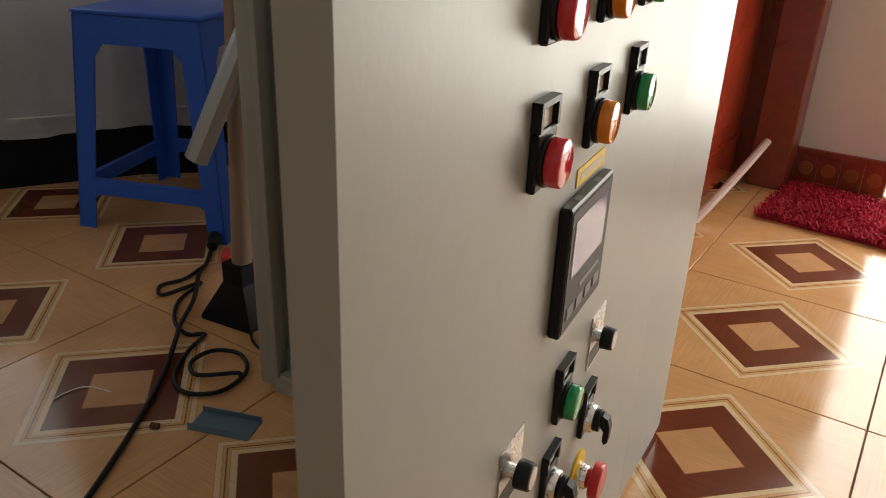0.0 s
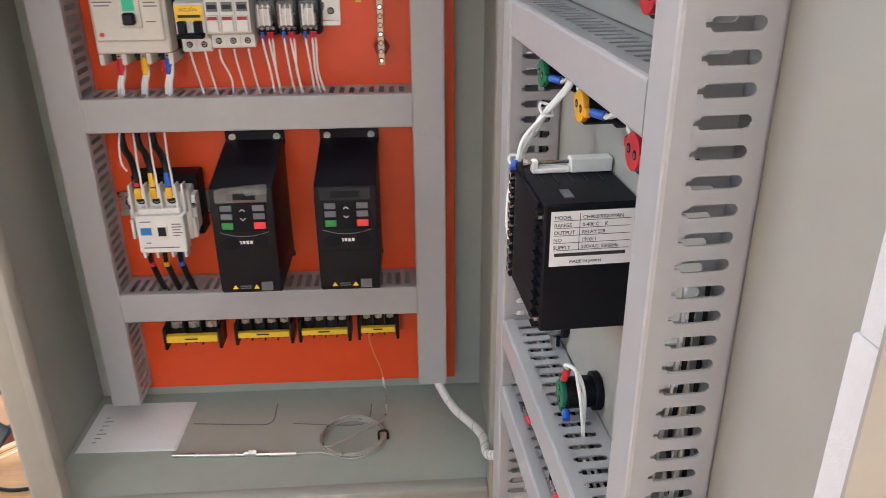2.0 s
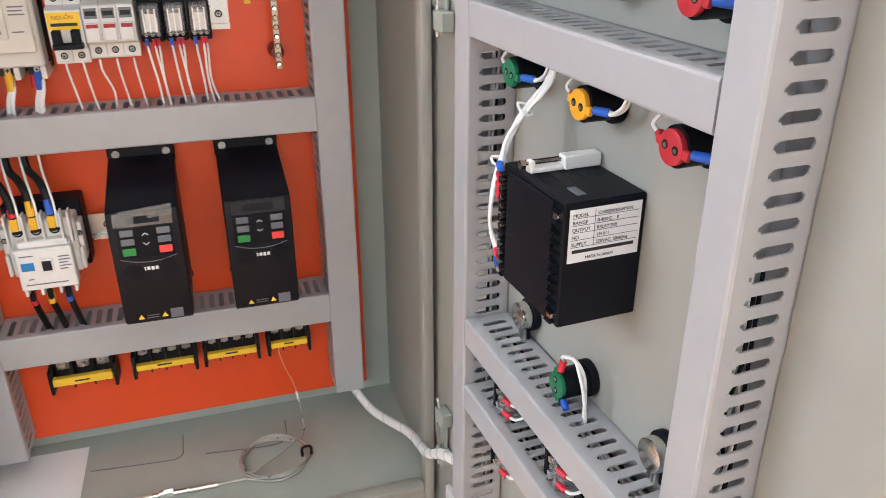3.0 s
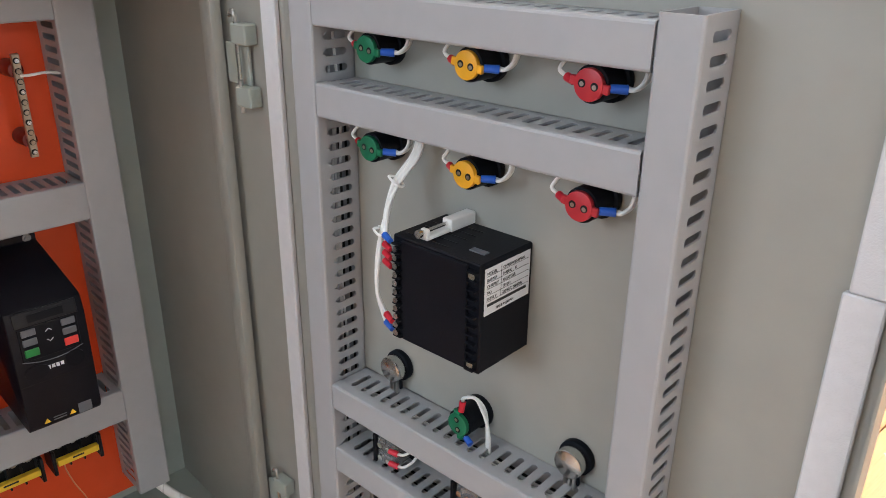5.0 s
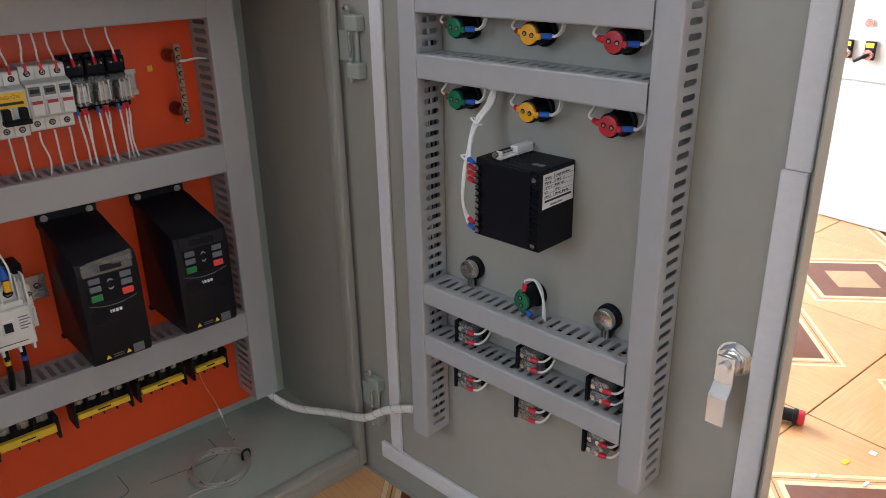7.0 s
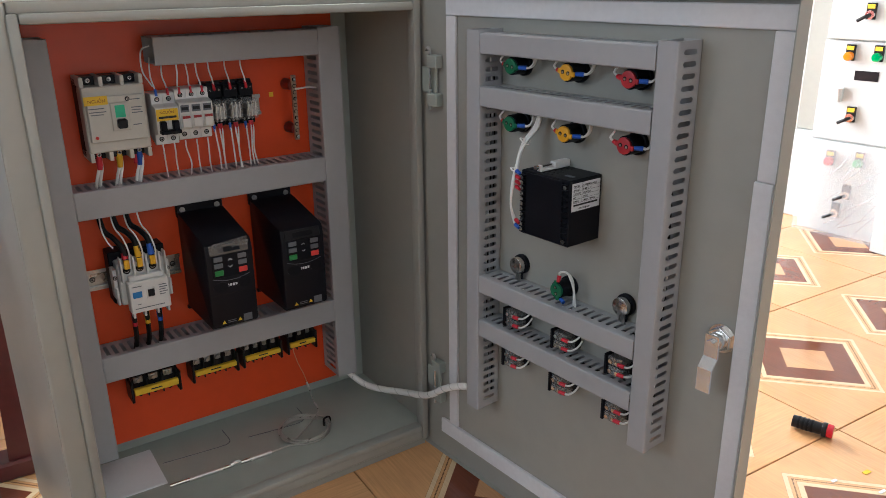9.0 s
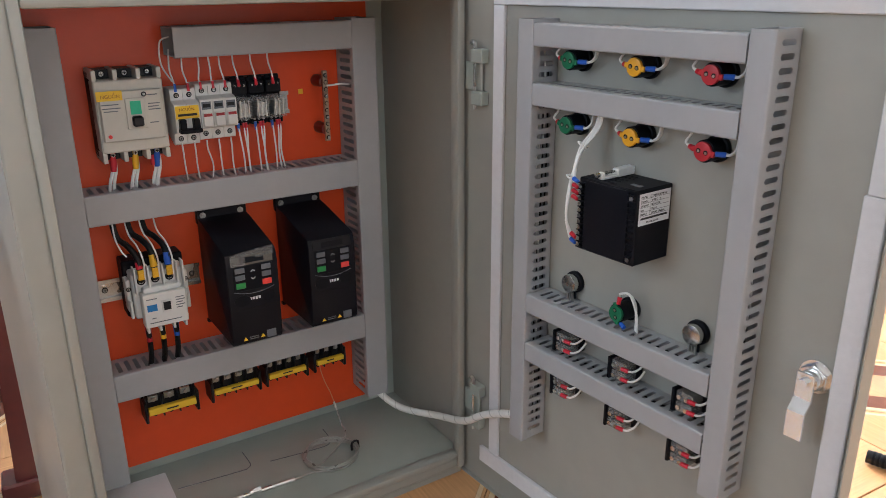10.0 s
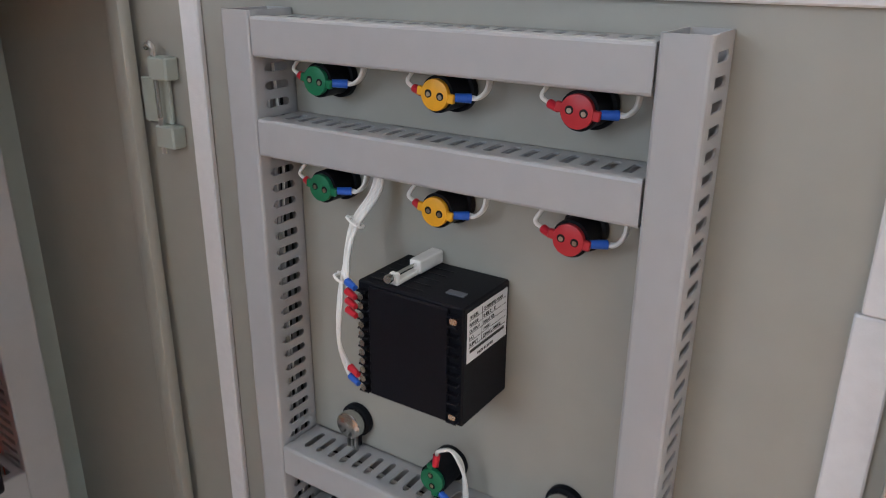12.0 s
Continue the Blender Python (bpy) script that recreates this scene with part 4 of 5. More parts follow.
M_ALU = mat("brushed_aluminium", (0.70, 0.70, 0.70), 0.3, 1.0, var=0.08, scale=60, wear=0.08)


def low_profile(ob, k=0.62):
    """Controls stand only a little proud of the outside of the door."""
    for c in ob.children:
        for v in c.data.vertices:
            if v.co.y < -0.0018:
                v.co.y = -0.0018 + (v.co.y + 0.0018) * k
    return ob


def legend_plate(ob, plate_mat):
    """The black label holder round a control on the outside of the door."""
    bm = boxes((-0.015, 0.015, -0.0075, -0.0018, -0.016, 0.018), bev=0.0012)
    box(-0.015, -0.0115, -0.0085, -0.0018, 0.018, 0.033, bm=bm)
    box(0.0115, 0.015, -0.0085, -0.0018, 0.018, 0.033, bm=bm)
    box(-0.015, 0.015, -0.0085, -0.0018, 0.031, 0.0345, bm=bm)
    part("legend_holder", bm, M_BLACK, ob, "black legend plate holder")
    part("legend", box(-0.0112, 0.0112, -0.0045, -0.0022, 0.0182, 0.0308), plate_mat, ob, "pale legend insert")


def pilot_lamp(u, z, colour, square=False, turned=False):
    cap, lens = COL[colour]
    ob = thing("pilot_lamp", at_door(u, z), colour + " panel pilot lamp wired through the cabinet door", "pilot lamp", "pilot lamps")
    legend_plate(ob, M_PAPER if colour == "green" else M_BUTTERPLATE)
    part("bezel", cyl((0, -0.0065, 0), (0, -0.0105, 0), 0.0148, segs=32, bev=0.001), M_BLACK, ob, smooth=True)
    part("lens", cyl((0, -0.0105, 0), (0, -0.0205, 0), 0.0146, 0.0138, 32, bev=0.0022), lens, ob, "glossy " + colour + " lens", smooth=True)
    part("nut", cyl((0, 0.0002, 0), (0, 0.006, 0), 0.0150, segs=24, bev=0.0006), M_MATTBLACK, ob, smooth=True)
    part("barrel", cyl((0, 0.006, 0), (0, 0.0270, 0), 0.0122, segs=24), M_MATTBLACK, ob, smooth=True)
    turn = Matrix.Rotation(radians(80 if turned else 8), 4, "Y")
    disc = cyl((0, 0.0270, 0), (0, 0.0310, 0), 0.0104, segs=28, bev=0.0006)
    for s in (-1, 1):
        box(s * 0.0092, s * 0.0142, 0.0270, 0.0305, -0.0030, 0.0030, bm=disc, bev=0.0006)
    disc.transform(turn)
    part("rear_cap", disc, cap, ob, colour + " rear cap with two screw holes", smooth=True)
    for s in (-0.0046, 0.0046):
        hole = cyl((s, 0.0309, 0), (s, 0.03115, 0), 0.0027, segs=14)
        hole.transform(turn)
        part("screw_hole", hole, M_HOLE_SHADE, ob)
        scr = cyl((s, 0.0310, -0.0004), (s, 0.0313, -0.0004), 0.0016, segs=10)
        scr.transform(turn)
        part("terminal_screw", scr, M_BRASS, ob)
    # crimped wires
    if not turned:
        part("crimp_sleeve", cyl((-0.0135, 0.0265, 0), (-0.0205, 0.023, 0.0015), 0.0026, 0.0030, 10), M_REDSL, ob, smooth=True)
        part("crimp_sleeve", cyl((0.0130, 0.0265, -0.001), (0.0215, 0.020, -0.0015), 0.0028, 0.0032, 10), M_BLUESL, ob, smooth=True)
        part("lead", tube([(-0.0205, 0.023, 0.0015), (-0.026, 0.024, 0.006), (-0.023, 0.020, 0.014), (-0.022, 0.016, 0.024)], 0.0014, 7), M_WIRE, ob, smooth=True)
        for d in (0.0, 0.003):
            part("lead", tube([(0.0210, 0.020, -0.0015 + d * .3), (0.0265, 0.021 - d, -0.001), (0.0300, 0.016 - d, 0.004), (0.0300, 0.013 - d, 0.014), (0.0265, 0.012, 0.024)], 0.0014, 7), M_WIRE, ob, smooth=True)
    else:
        part("crimp_sleeve", cyl((0.002, 0.0285, 0.013), (0.002, 0.0265, 0.022), 0.0026, 0.0030, 10), M_REDSL, ob, smooth=True)
        part("crimp_sleeve", cyl((0.006, 0.0265, -0.012), (0.013, 0.028, -0.015), 0.0028, 0.0030, 10), M_BLUESL, ob, smooth=True)
        for d in (0.0, 0.003):
            part("lead", tube([(0.002, 0.0265, 0.022), (0.005, 0.029, 0.028), (0.013, 0.024, 0.029), (0.020, 0.020 + d, 0.020), (0.022 + d, 0.018 + d, 0.004), (0.023 + d, 0.018, -0.024)], 0.0015, 7), M_WIRE, ob, smooth=True)
    return low_profile(ob, 0.9)


U3 = (0.2150, 0.3175, 0.4165)
for z in (0.7390, 0.6600):
    for u, c in zip(U3, ("green", "amber", "red")):
        pilot_lamp(u, z, c)
pilot_lamp(0.3160, 0.4395, "green", turned=True)

# temperature controller through the door
ctl = thing("temperature_controller", DOOR, "black panel temperature controller with a white rating label", "controller")
A, B, Z0, Z1, R = 0.2735, 0.3615, 0.5215, 0.6105, 0.0610
part("case", box(A, B, 0.0, R, Z0, Z1, bev=0.0012), M_MATTBLACK, ctl)
part("rear_step", boxes((A + 0.011, B - 0.011, R, R + 0.0025, Z0 + 0.002, Z1 - 0.002), bev=0.0008), M_MATTBLACK, ctl)
for side in (A + 0.0035, B - 0.0095):
    for k in range(12):
        z = Z0 + 0.004 + 0.0072 * k
        part("terminal_barrier", box(side - 0.001, side + 0.007, R, R + 0.0045, z - 0.0008, z + 0.0004), M_MATTBLACK, ctl)
    for k in range(11):
        z = Z0 + 0.0075 + 0.0072 * k
        left = side < 0.3
        if left or k in (0, 10):
            part("terminal_screw", cyl((side + 0.003, R - 0.001, z), (side + 0.003, R + (0.0054 if left else 0.0030), z), 0.0026 if left else 0.0030, segs=10), M_CHROME, ctl)
part("bezel", boxes((A - 0.0035, B + 0.0035, -0.0125, -0.0018, Z0 - 0.003, Z1 + 0.003), bev=0.0015), M_BLACK, ctl, "black front bezel")
part("face", box(A - 0.0005, B + 0.0005, -0.0132, -0.0124, Z0 + 0.0005, Z1 - 0.0005), M_DRIVE, ctl)
part("display", box(A + 0.010, B - 0.006, -0.0138, -0.0131, Z0 + 0.040, Z1 - 0.008), M_SCREEN, ctl, "glossy unlit display with purple glare in its colour")
part("print_line", box(A + 0.012, B - 0.030, -0.0136, -0.0131, Z0 + 0.024, Z0 + 0.028), M_GREYKEY, ctl)
for k in range(4):
    part("key", box(A + 0.008 + 0.020 * k, A + 0.022 + 0.020 * k, -0.0140, -0.0131, Z0 + 0.008, Z0 + 0.017, bev=0.0004), M_GREYKEY, ctl)
for s in (A + 0.020, B - 0.026):
    part("bezel_notch", box(s, s + 0.010, -0.0100, -0.0050, Z1 + 0.0029, Z1 + 0.0033), M_GREYKEY, ctl)
low_profile(ctl, 0.8)
# mounting clip on top, slots in the case, rating label on the side
part("mounting_clip", boxes((0.2960, 0.3060, 0.0010, 0.030, Z1 + 0.0005, Z1 + 0.0105), (0.2970, 0.3050, 0.030, 0.056, Z1 + 0.0005, Z1 + 0.0040), (0.2975, 0.3045, 0.052, 0.056, Z1 + 0.0005, Z1 + 0.0095), bev=0.0008), M_WIRE, ctl, "white plastic mounting clip")
part("clip_screw", cyl((0.3010, 0.028, Z1 + 0.0070), (0.3010, 0.0615, Z1 + 0.0070), 0.0017, segs=10), M_CHROME, ctl)
part("clip_screw_head", cyl((0.3010, 0.0590, Z1 + 0.0070), (0.3010, 0.0625, Z1 + 0.0070), 0.0032, segs=12), M_CHROME, ctl)
for k in range(5):
    part("case_rib", box(A + 0.006, A + 0.050, 0.012 + 0.010 * k, 0.0128 + 0.010 * k, Z1 - 0.0002, Z1 + 0.0006), M_BLACK, ctl)
part("latch", box(B - 0.024, B - 0.010, 0.040, 0.046, Z1, Z1 + 0.0009), M_GREYKEY, ctl, "small grey latch")
LB = B + 0.0001
part("rating_label", box(LB, LB + 0.0005, 0.0040, 0.0570, 0.5690, 0.6060), M_PAPER, ctl, "white rating label with black print")


def side_text(body, size, w, z, name="label_text", sx=1.0):
    m = Matrix(((0, 0, 1, LB + 0.0007), (-sx, 0, 0, w), (0, 1, 0, z), (0, 0, 0, 1)))
    return text_mesh(body, size, m, M_LABELTXT, name, ctl)


rows = (("MODEL", "CH902FK02-M*AN"), ("RANGE", "0-400 C    K"), ("OUTPUT", "RELAY SSR"), ("NO", "191011"), ("SUPPLY", "220VAC, 50/60Hz"))
for k, (a, b) in enumerate(rows):
    z = 0.6008 - 0.0050 * k
    side_text(a, 0.0034, 0.0550, z, sx=1.0)
    side_text(b, 0.0034, 0.0370, z, sx=0.95)
    part("rule", box(LB + 0.0005, LB + 0.00065, 0.006, 0.055, z - 0.0010, z - 0.0007), M_LABELTXT, ctl)
part("rule", box(LB + 0.0005, LB + 0.00065, 0.0385, 0.0388, 0.5798, 0.6045), M_LABELTXT, ctl)
part("print_line", box(LB + 0.0005, LB + 0.0007, 0.008, 0.054, 0.5757, 0.5780), M_LABELTXT, ctl)
side_text("MADE IN JAPAN", 0.0029, 0.0440, 0.5710)

# wires of the controller
cw = thing("controller_wiring", DOOR, "bundle of white wires with red and blue crimps at the controller", "wire bundle")
for k in range(4):
    dz, du = 0.0030 * (k - 1.5), 0.0022 * (k - 1.5)
    part("wire", tube([(0.262 + du, 0.014 + 0.003 * (k % 2), 0.686), (0.259 + du, 0.020, 0.662), (0.250 + du, 0.034 + 0.002 * (k % 2), 0.638), (0.257 + du * .6, 0.052 + 0.002 * (k % 2), 0.614 + dz), (0.2640, R - 0.003, 0.605 - 0.0072 * k)], 0.0016, 7), M_WIRE, cw, smooth=True)
    part("crimp_sleeve", cyl((0.2625, R - 0.002, 0.6055 - 0.0072 * k), (0.2730, R + 0.002, 0.6045 - 0.0072 * k), 0.0030, 0.0022, 10), M_BLUESL if k == 0 else M_REDSL, cw, smooth=True)
for k in range(2):
    part("wire", tube([(0.251, 0.035, 0.637), (0.254, 0.052, 0.612), (0.2545 + .002 * k, 0.060, 0.587), (0.2550, 0.062, 0.557), (0.258, R - 0.003, 0.540 - 0.007 * k), (0.2650, R - 0.001, 0.5355 - 0.0072 * k)], 0.0016, 7), M_WIRE, cw, smooth=True)
    part("crimp_sleeve", cyl((0.2625, R - 0.002, 0.5365 - 0.0072 * k), (0.2730, R + 0.002, 0.5350 - 0.0072 * k), 0.0030, 0.0022, 10), M_REDSL if k == 0 else M_BLUESL, cw, smooth=True)
part("cable_tie", tube([(0.2460, 0.030, 0.643), (0.2460, 0.038, 0.645), (0.2560, 0.039, 0.640), (0.2560, 0.031, 0.638), (0.2460, 0.030, 0.643)], 0.0011, 6, n=3), M_WIRE, cw, "white cable tie")
part("cable_tie", tube([(0.2510, 0.050, 0.606), (0.2510, 0.060, 0.608), (0.2600, 0.062, 0.605), (0.2605, 0.052, 0.603), (0.2510, 0.050, 0.606), (0.2460, 0.050, 0.606)], 0.0011, 6, n=3), M_WIRE, cw, "white cable tie")


# potentiometers
def potentiometer(u, z):
    ob = thing("potentiometer", at_door(u, z), "potentiometer with a black front knob and a bright metal rear can", "potentiometer", "potentiometers")
    part("washer", cyl((0, 0.0002, 0), (0, 0.006, 0), 0.0150, segs=28, bev=0.0006), M_MATTBLACK, ob, smooth=True)
    part("can", cyl((0, 0.006, 0), (0, 0.0165, 0), 0.0125, segs=28, bev=0.0012), M_METAL, ob, "bright metal can", smooth=True)
    part("tag_board", boxes((-0.007, 0.007, 0.006, 0.009, -0.022, -0.010), bev=0.0006), M_MATTBLACK, ob)
    for s in (-0.004, 0.0, 0.004):
        part("solder_tag", box(s - 0.001, s + 0.001, 0.008, 0.012, -0.025, -0.013), M_METAL, ob)
    part("scale_plate", box(-0.020, 0.020, -0.0030, -0.0018, -0.026, 0.026), M_ALU, ob, "bright metal scale plate")
    part("scale_print", boxes((-0.018, 0.018, -0.0033, -0.0029, -0.024, -0.008)), M_BLACK, ob)
    part("bush", cyl((0, -0.003, 0), (0, -0.009, 0), 0.0052, segs=16), M_CHROME, ob, smooth=True)
    knob = cyl((0, -0.009, 0), (0, -0.0222, 0), 0.0105, 0.0098, 28, bev=0.0010)
    part("knob", knob, M_BLACK, ob, "black knob", smooth=True)
    part("knob_face", cyl((0, -0.0222, 0), (0, -0.0230, 0), 0.0078, segs=24), M_ALU, ob, "silver knob face")
    low_profile(ob, 0.8)


potentiometer(0.2195, 0.4455)
potentiometer(0.4165, 0.4440)


# selectors, push buttons and their contact blocks
def contact_block(ob):
    part("flange", box(-0.016, -0.0115, 0.0004, 0.034, -0.015, 0.015, bev=0.0008), M_MATTBLACK, ob, "black mounting frame")
    part("flange", box(-0.0115, 0.014, 0.0004, 0.010, -0.015, 0.015, bev=0.0008), M_MATTBLACK, ob)
    part("block", boxes((-0.0105, 0.012, 0.010, 0.0325, 0.0008, 0.0135), (-0.0105, 0.012, 0.010, 0.0325, -0.0135, -0.0008), bev=0.0012), M_SMOKE, ob, "smoky clear plastic contact block")
    for z in (0.007, -0.007):
        part("contact", boxes((-0.008, 0.009, 0.012, 0.026, z - 0.003, z + 0.003)), M_METAL, ob)
        for x in (-0.005, 0.006):
            part("terminal_screw", cyl((x, 0.0318, z), (x, 0.0352, z), 0.0030, segs=10), M_CHROME, ob)
        part("crimp_sleeve", cyl((0.0075, 0.0345, z), (0.0165, 0.0320, z - 0.001), 0.0026, 0.0030, 10), M_REDSL, ob, smooth=True)
        part("lead", tube([(0.0165, 0.0320, z - 0.001), (0.0225, 0.029, z), (0.0270, 0.022, z + 0.005), (0.0275, 0.014, z + 0.012)], 0.0014, 7), M_WIRE, ob, smooth=True)


def selector(u, z, lever=True):
    ob = thing("selector_switch", at_door(u, z), "metal selector switch with black lever and clear contact block", "switch", "switches on the door")
    legend_plate(ob, M_PAPER)
    part("collar", cyl((0, -0.0075, 0), (0, -0.0155, 0), 0.0145, 0.0125, 28, bev=0.0008), M_CHROME, ob, "chromed collar", smooth=True)
    part("boss", cyl((0, -0.0155, 0), (0, -0.0220, 0), 0.0105, segs=24, bev=0.0010), M_BLACK, ob, smooth=True)
    lev = prism([(-0.0150, 0.004), (-0.0240, 0.0085), (-0.0300, 0.006), (-0.0330, -0.004), (-0.0325, -0.018), (-0.0290, -0.0215), (-0.0265, -0.018), (-0.0265, -0.008), (-0.0230, -0.004), (-0.0180, -0.003)], "x", -0.0045, 0.0045)
    part("lever", lev, M_BLACK, ob, "curved black lever")
    contact_block(ob)
    low_profile(ob, 0.85)


def emergency_stop(u, z):
    ob = thing("emergency_stop", at_door(u, z), "red mushroom emergency stop button with a yellow ring", "push button", "switches on the door")
    part("ring", cyl((0, -0.0018, 0), (0, -0.0040, 0), 0.0240, segs=36), M_YELLOW, ob, "yellow ring")
    part("collar", cyl((0, -0.0040, 0), (0, -0.0170, 0), 0.0130, 0.0115, 28, bev=0.0008), M_CHROME, ob, "chromed collar", smooth=True)
    part("stem", cyl((0, -0.0170, 0), (0, -0.0230, 0), 0.0095, segs=24), M_REDPL, ob, smooth=True)
    part("mushroom", cyl((0, -0.0220, 0), (0, -0.0345, 0), 0.0185, 0.0175, 32, bev=0.0025), M_REDPL, ob, "red mushroom head", smooth=True)
    contact_block(ob)
    low_profile(ob, 0.8)


for u in (0.228, 0.3275, 0.4265):
    selector(u, 0.3655)
emergency_stop(0.226, 0.2970)
for u in (0.3265, 0.4260):
    selector(u, 0.2955)

# cam lock
lock = thing("cam_lock", at_door(0.5580, 0.4470), "chromed cam lock with a bent steel tongue on the door", "lock")
part("nut", cyl((0, 0.0002, 0), (0, 0.010, 0), 0.0155, segs=6, bev=0.0008), M_CHROME, lock, "hexagonal nut")
part("washer", cyl((0, 0.0002, 0), (0, 0.0030, 0), 0.0180, segs=22), M_CHROME, lock)
part("thread", cyl((0, 0.010, 0), (0, 0.020, 0), 0.0110, segs=24, bev=0.0008), M_CHROME, lock, smooth=True)
tongue = prism([(0.0205, 0.010), (0.0235, 0.010), (0.0235, -0.018), (0.0330, -0.030), (0.0330, -0.060), (0.0303, -0.060), (0.0303, -0.031), (0.0205, -0.019)], "x", -0.0090, 0.0090)
part("tongue", tongue, M_CHROME, lock, "bent steel tongue")
part("bolt", cyl((0, 0.0235, 0), (0, 0.0285, 0), 0.0055, segs=6), M_CHROME, lock)
part("cylinder", cyl((0, -0.0018, 0), (0, -0.0060, 0), 0.0130, segs=24, bev=0.001), M_CHROME, lock, smooth=True)

# yellow label on the outside above the controller
dl = tagged(mesh_ob("door_label", box(0.270, 0.335, -0.0024, -0.0017, 0.6170, 0.6300), M_YELLOW), "yellow lettered label above the controller on the door", "label")
dl.matrix_world = DOOR
part("print_line", box(0.278, 0.327, -0.0027, -0.0023, 0.6210, 0.6255), M_BUTTERPLATE, dl)

# ---- round the cabinet ----
# plastic stool
def stool(m):
    ob = thing("plastic_stool", m, "blue moulded plastic stool standing on the tiles", "stool")
    T, Bt, HT, t = 0.157, 0.198, 0.522, 0.004
    seat = box(-T - 0.006, T + 0.006, -T - 0.006, T + 0.006, HT - 0.012, HT, bev=0.009, segs=3)
    part("seat", seat, M_STOOL, ob, smooth=True)

    def half(z):
        return T + (Bt - T) * (1 - z / HT)
    for q in range(4):
        turn = Matrix.Rotation(radians(90 * q), 4, "Z")
        apron = bmesh.new()
        z0, z1, z2 = HT - 0.012, HT - 0.075, HT - 0.105
        ins = 0.060
        poly = [(-half(z0), z0), (half(z0), z0), (half(z2), z2), (half(z2) - 0.055, z2), (half(z1) - 0.075, z1), (-half(z1) + 0.075, z1), (-half(z2) + 0.055, z2), (-half(z2), z2)]
        def place(p, off):
            return (p[0], -half(p[1]) + off, p[1])
        va, vb = [apron.verts.new(place(p, 0)) for p in poly], [apron.verts.new(place(p, t)) for p in poly]
        apron.faces.new(va)
        apron.faces.new(vb[::-1])
        for i in range(len(poly)):
            j = (i + 1) % len(poly)
            apron.faces.new((va[i], va[j], vb[j], vb[i]))
        apron.transform(turn)
        part("apron", apron, M_STOOL, ob)
        bar = bmesh.new()
        poly = [(-half(0.125) + 0.04, 0.125), (half(0.125) - 0.04, 0.125), (half(0.075) - 0.04, 0.075), (half(0.06) - 0.06, 0.088), (-half(0.06) + 0.06, 0.088), (-half(0.075) + 0.04, 0.075)]
        va, vb = [bar.verts.new(place(p, 0.0005)) for p in poly], [bar.verts.new(place(p, 0.016)) for p in poly]
        bar.faces.new(va)
        bar.faces.new(vb[::-1])
        for i in range(len(poly)):
            j = (i + 1) % len(poly)
            bar.faces.new((va[i], va[j], vb[j], vb[i]))
        bar.transform(turn)
        part("stretcher", bar, M_STOOL, ob)
        leg = bmesh.new()
        for flip in (False, True):
            poly = [(-half(z2), z2), (-half(z2) + 0.055, z2), (-half(0) + 0.044, 0), (-half(0), 0)]
            def put(p, off):
                a, b2 = p[0], -half(p[1]) + off
                return (b2, a, p[1]) if flip else (a, b2, p[1])
            va, vb = [leg.verts.new(put(p, 0)) for p in poly], [leg.verts.new(put(p, t)) for p in poly]
            leg.faces.new(va)
            leg.faces.new(vb[::-1])
            for i in range(4):
                j = (i + 1) % 4
                leg.faces.new((va[i], va[j], vb[j], vb[i]))
        leg.transform(turn)
        part("leg", leg, M_STOOL, ob)
    return ob


stool(pose(-0.105, 2.178, 0, 0, 0, 21))

# bed with a pale cover on a dark base, along the west side
bed = thing("bed", pose(-0.61, 1.90, 0, 0, 0, 59.5), "low bed with a pale hanging cover on a dark base", "bed")
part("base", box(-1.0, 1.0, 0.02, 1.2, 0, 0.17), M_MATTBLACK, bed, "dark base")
cover = bmesh.new()
N = 60
r0, r1, r2 = [], [], []
for k in range(N + 1):
    x = -1.02 + 2.04 * k / N
    wob = 0.010 * math.sin(k * 0.9) + 0.006 * math.sin(k * 2.3)
    r0.append(cover.verts.new((x, -0.012 + wob, 0.150 + 0.006 * math.sin(k * .5))))
    r1.append(cover.verts.new((x, -0.004 + wob * .3, 0.50)))
    r2.append(cover.verts.new((x, 0.04, 0.53)))
for a, b in ((r0, r1), (r1, r2)):
    for k in range(N):
        cover.faces.new((a[k], a[k + 1], b[k + 1], b[k]))
bmesh.ops.solidify(cover, geom=cover.faces[:], thickness=0.006)
M_CLOTH = mat("pale_cotton", (0.74, 0.77, 0.84), 0.85, var=0.06, scale=20, bump=0.3, bscale=600)
part("cover", cover, M_CLOTH, bed, "pale blue-grey hanging cover", smooth=True)
part("hem", box(-1.0, 1.0, -0.020, -0.014, 0.200, 0.2035), M_CLOTH, bed)
part("mattress", box(-1.0, 1.0, 0.04, 1.2, 0.17, 0.525, bev=0.03, segs=3), M_CLOTH, bed, smooth=True)

# aluminium channel leaning on a tan pole with a black foot
bar_al = thing("aluminium_channel", Matrix(), "grey aluminium channel leaning behind the cabinet", "metal channel")
p0, p1 = Vector((0.445, 1.775, 0.350)), Vector((0.590, 1.900, 0.760))
d = (p1 - p0).normalized()
side = d.cross(Vector((0.3, -1, 0))).normalized()
up = side.cross(d)
ch = bmesh.new()
outline = [(-0.022, 0.000), (-0.018, 0.012), (-0.008, 0.0185), (0.008, 0.0185), (0.018, 0.012), (0.022, 0.000), (0.020, 0.0), (0.0165, 0.0108), (0.0072, 0.0168), (-0.0072, 0.0168), (-0.0165, 0.0108), (-0.020, 0.0)]
va, vb = [[ch.verts.new(c + side * a + up * b) for a, b in outline] for c in (p0, p1)]
for i in range(len(outline)):
    j = (i + 1) % len(outline)
    ch.faces.new((va[i], va[j], vb[j], vb[i]))
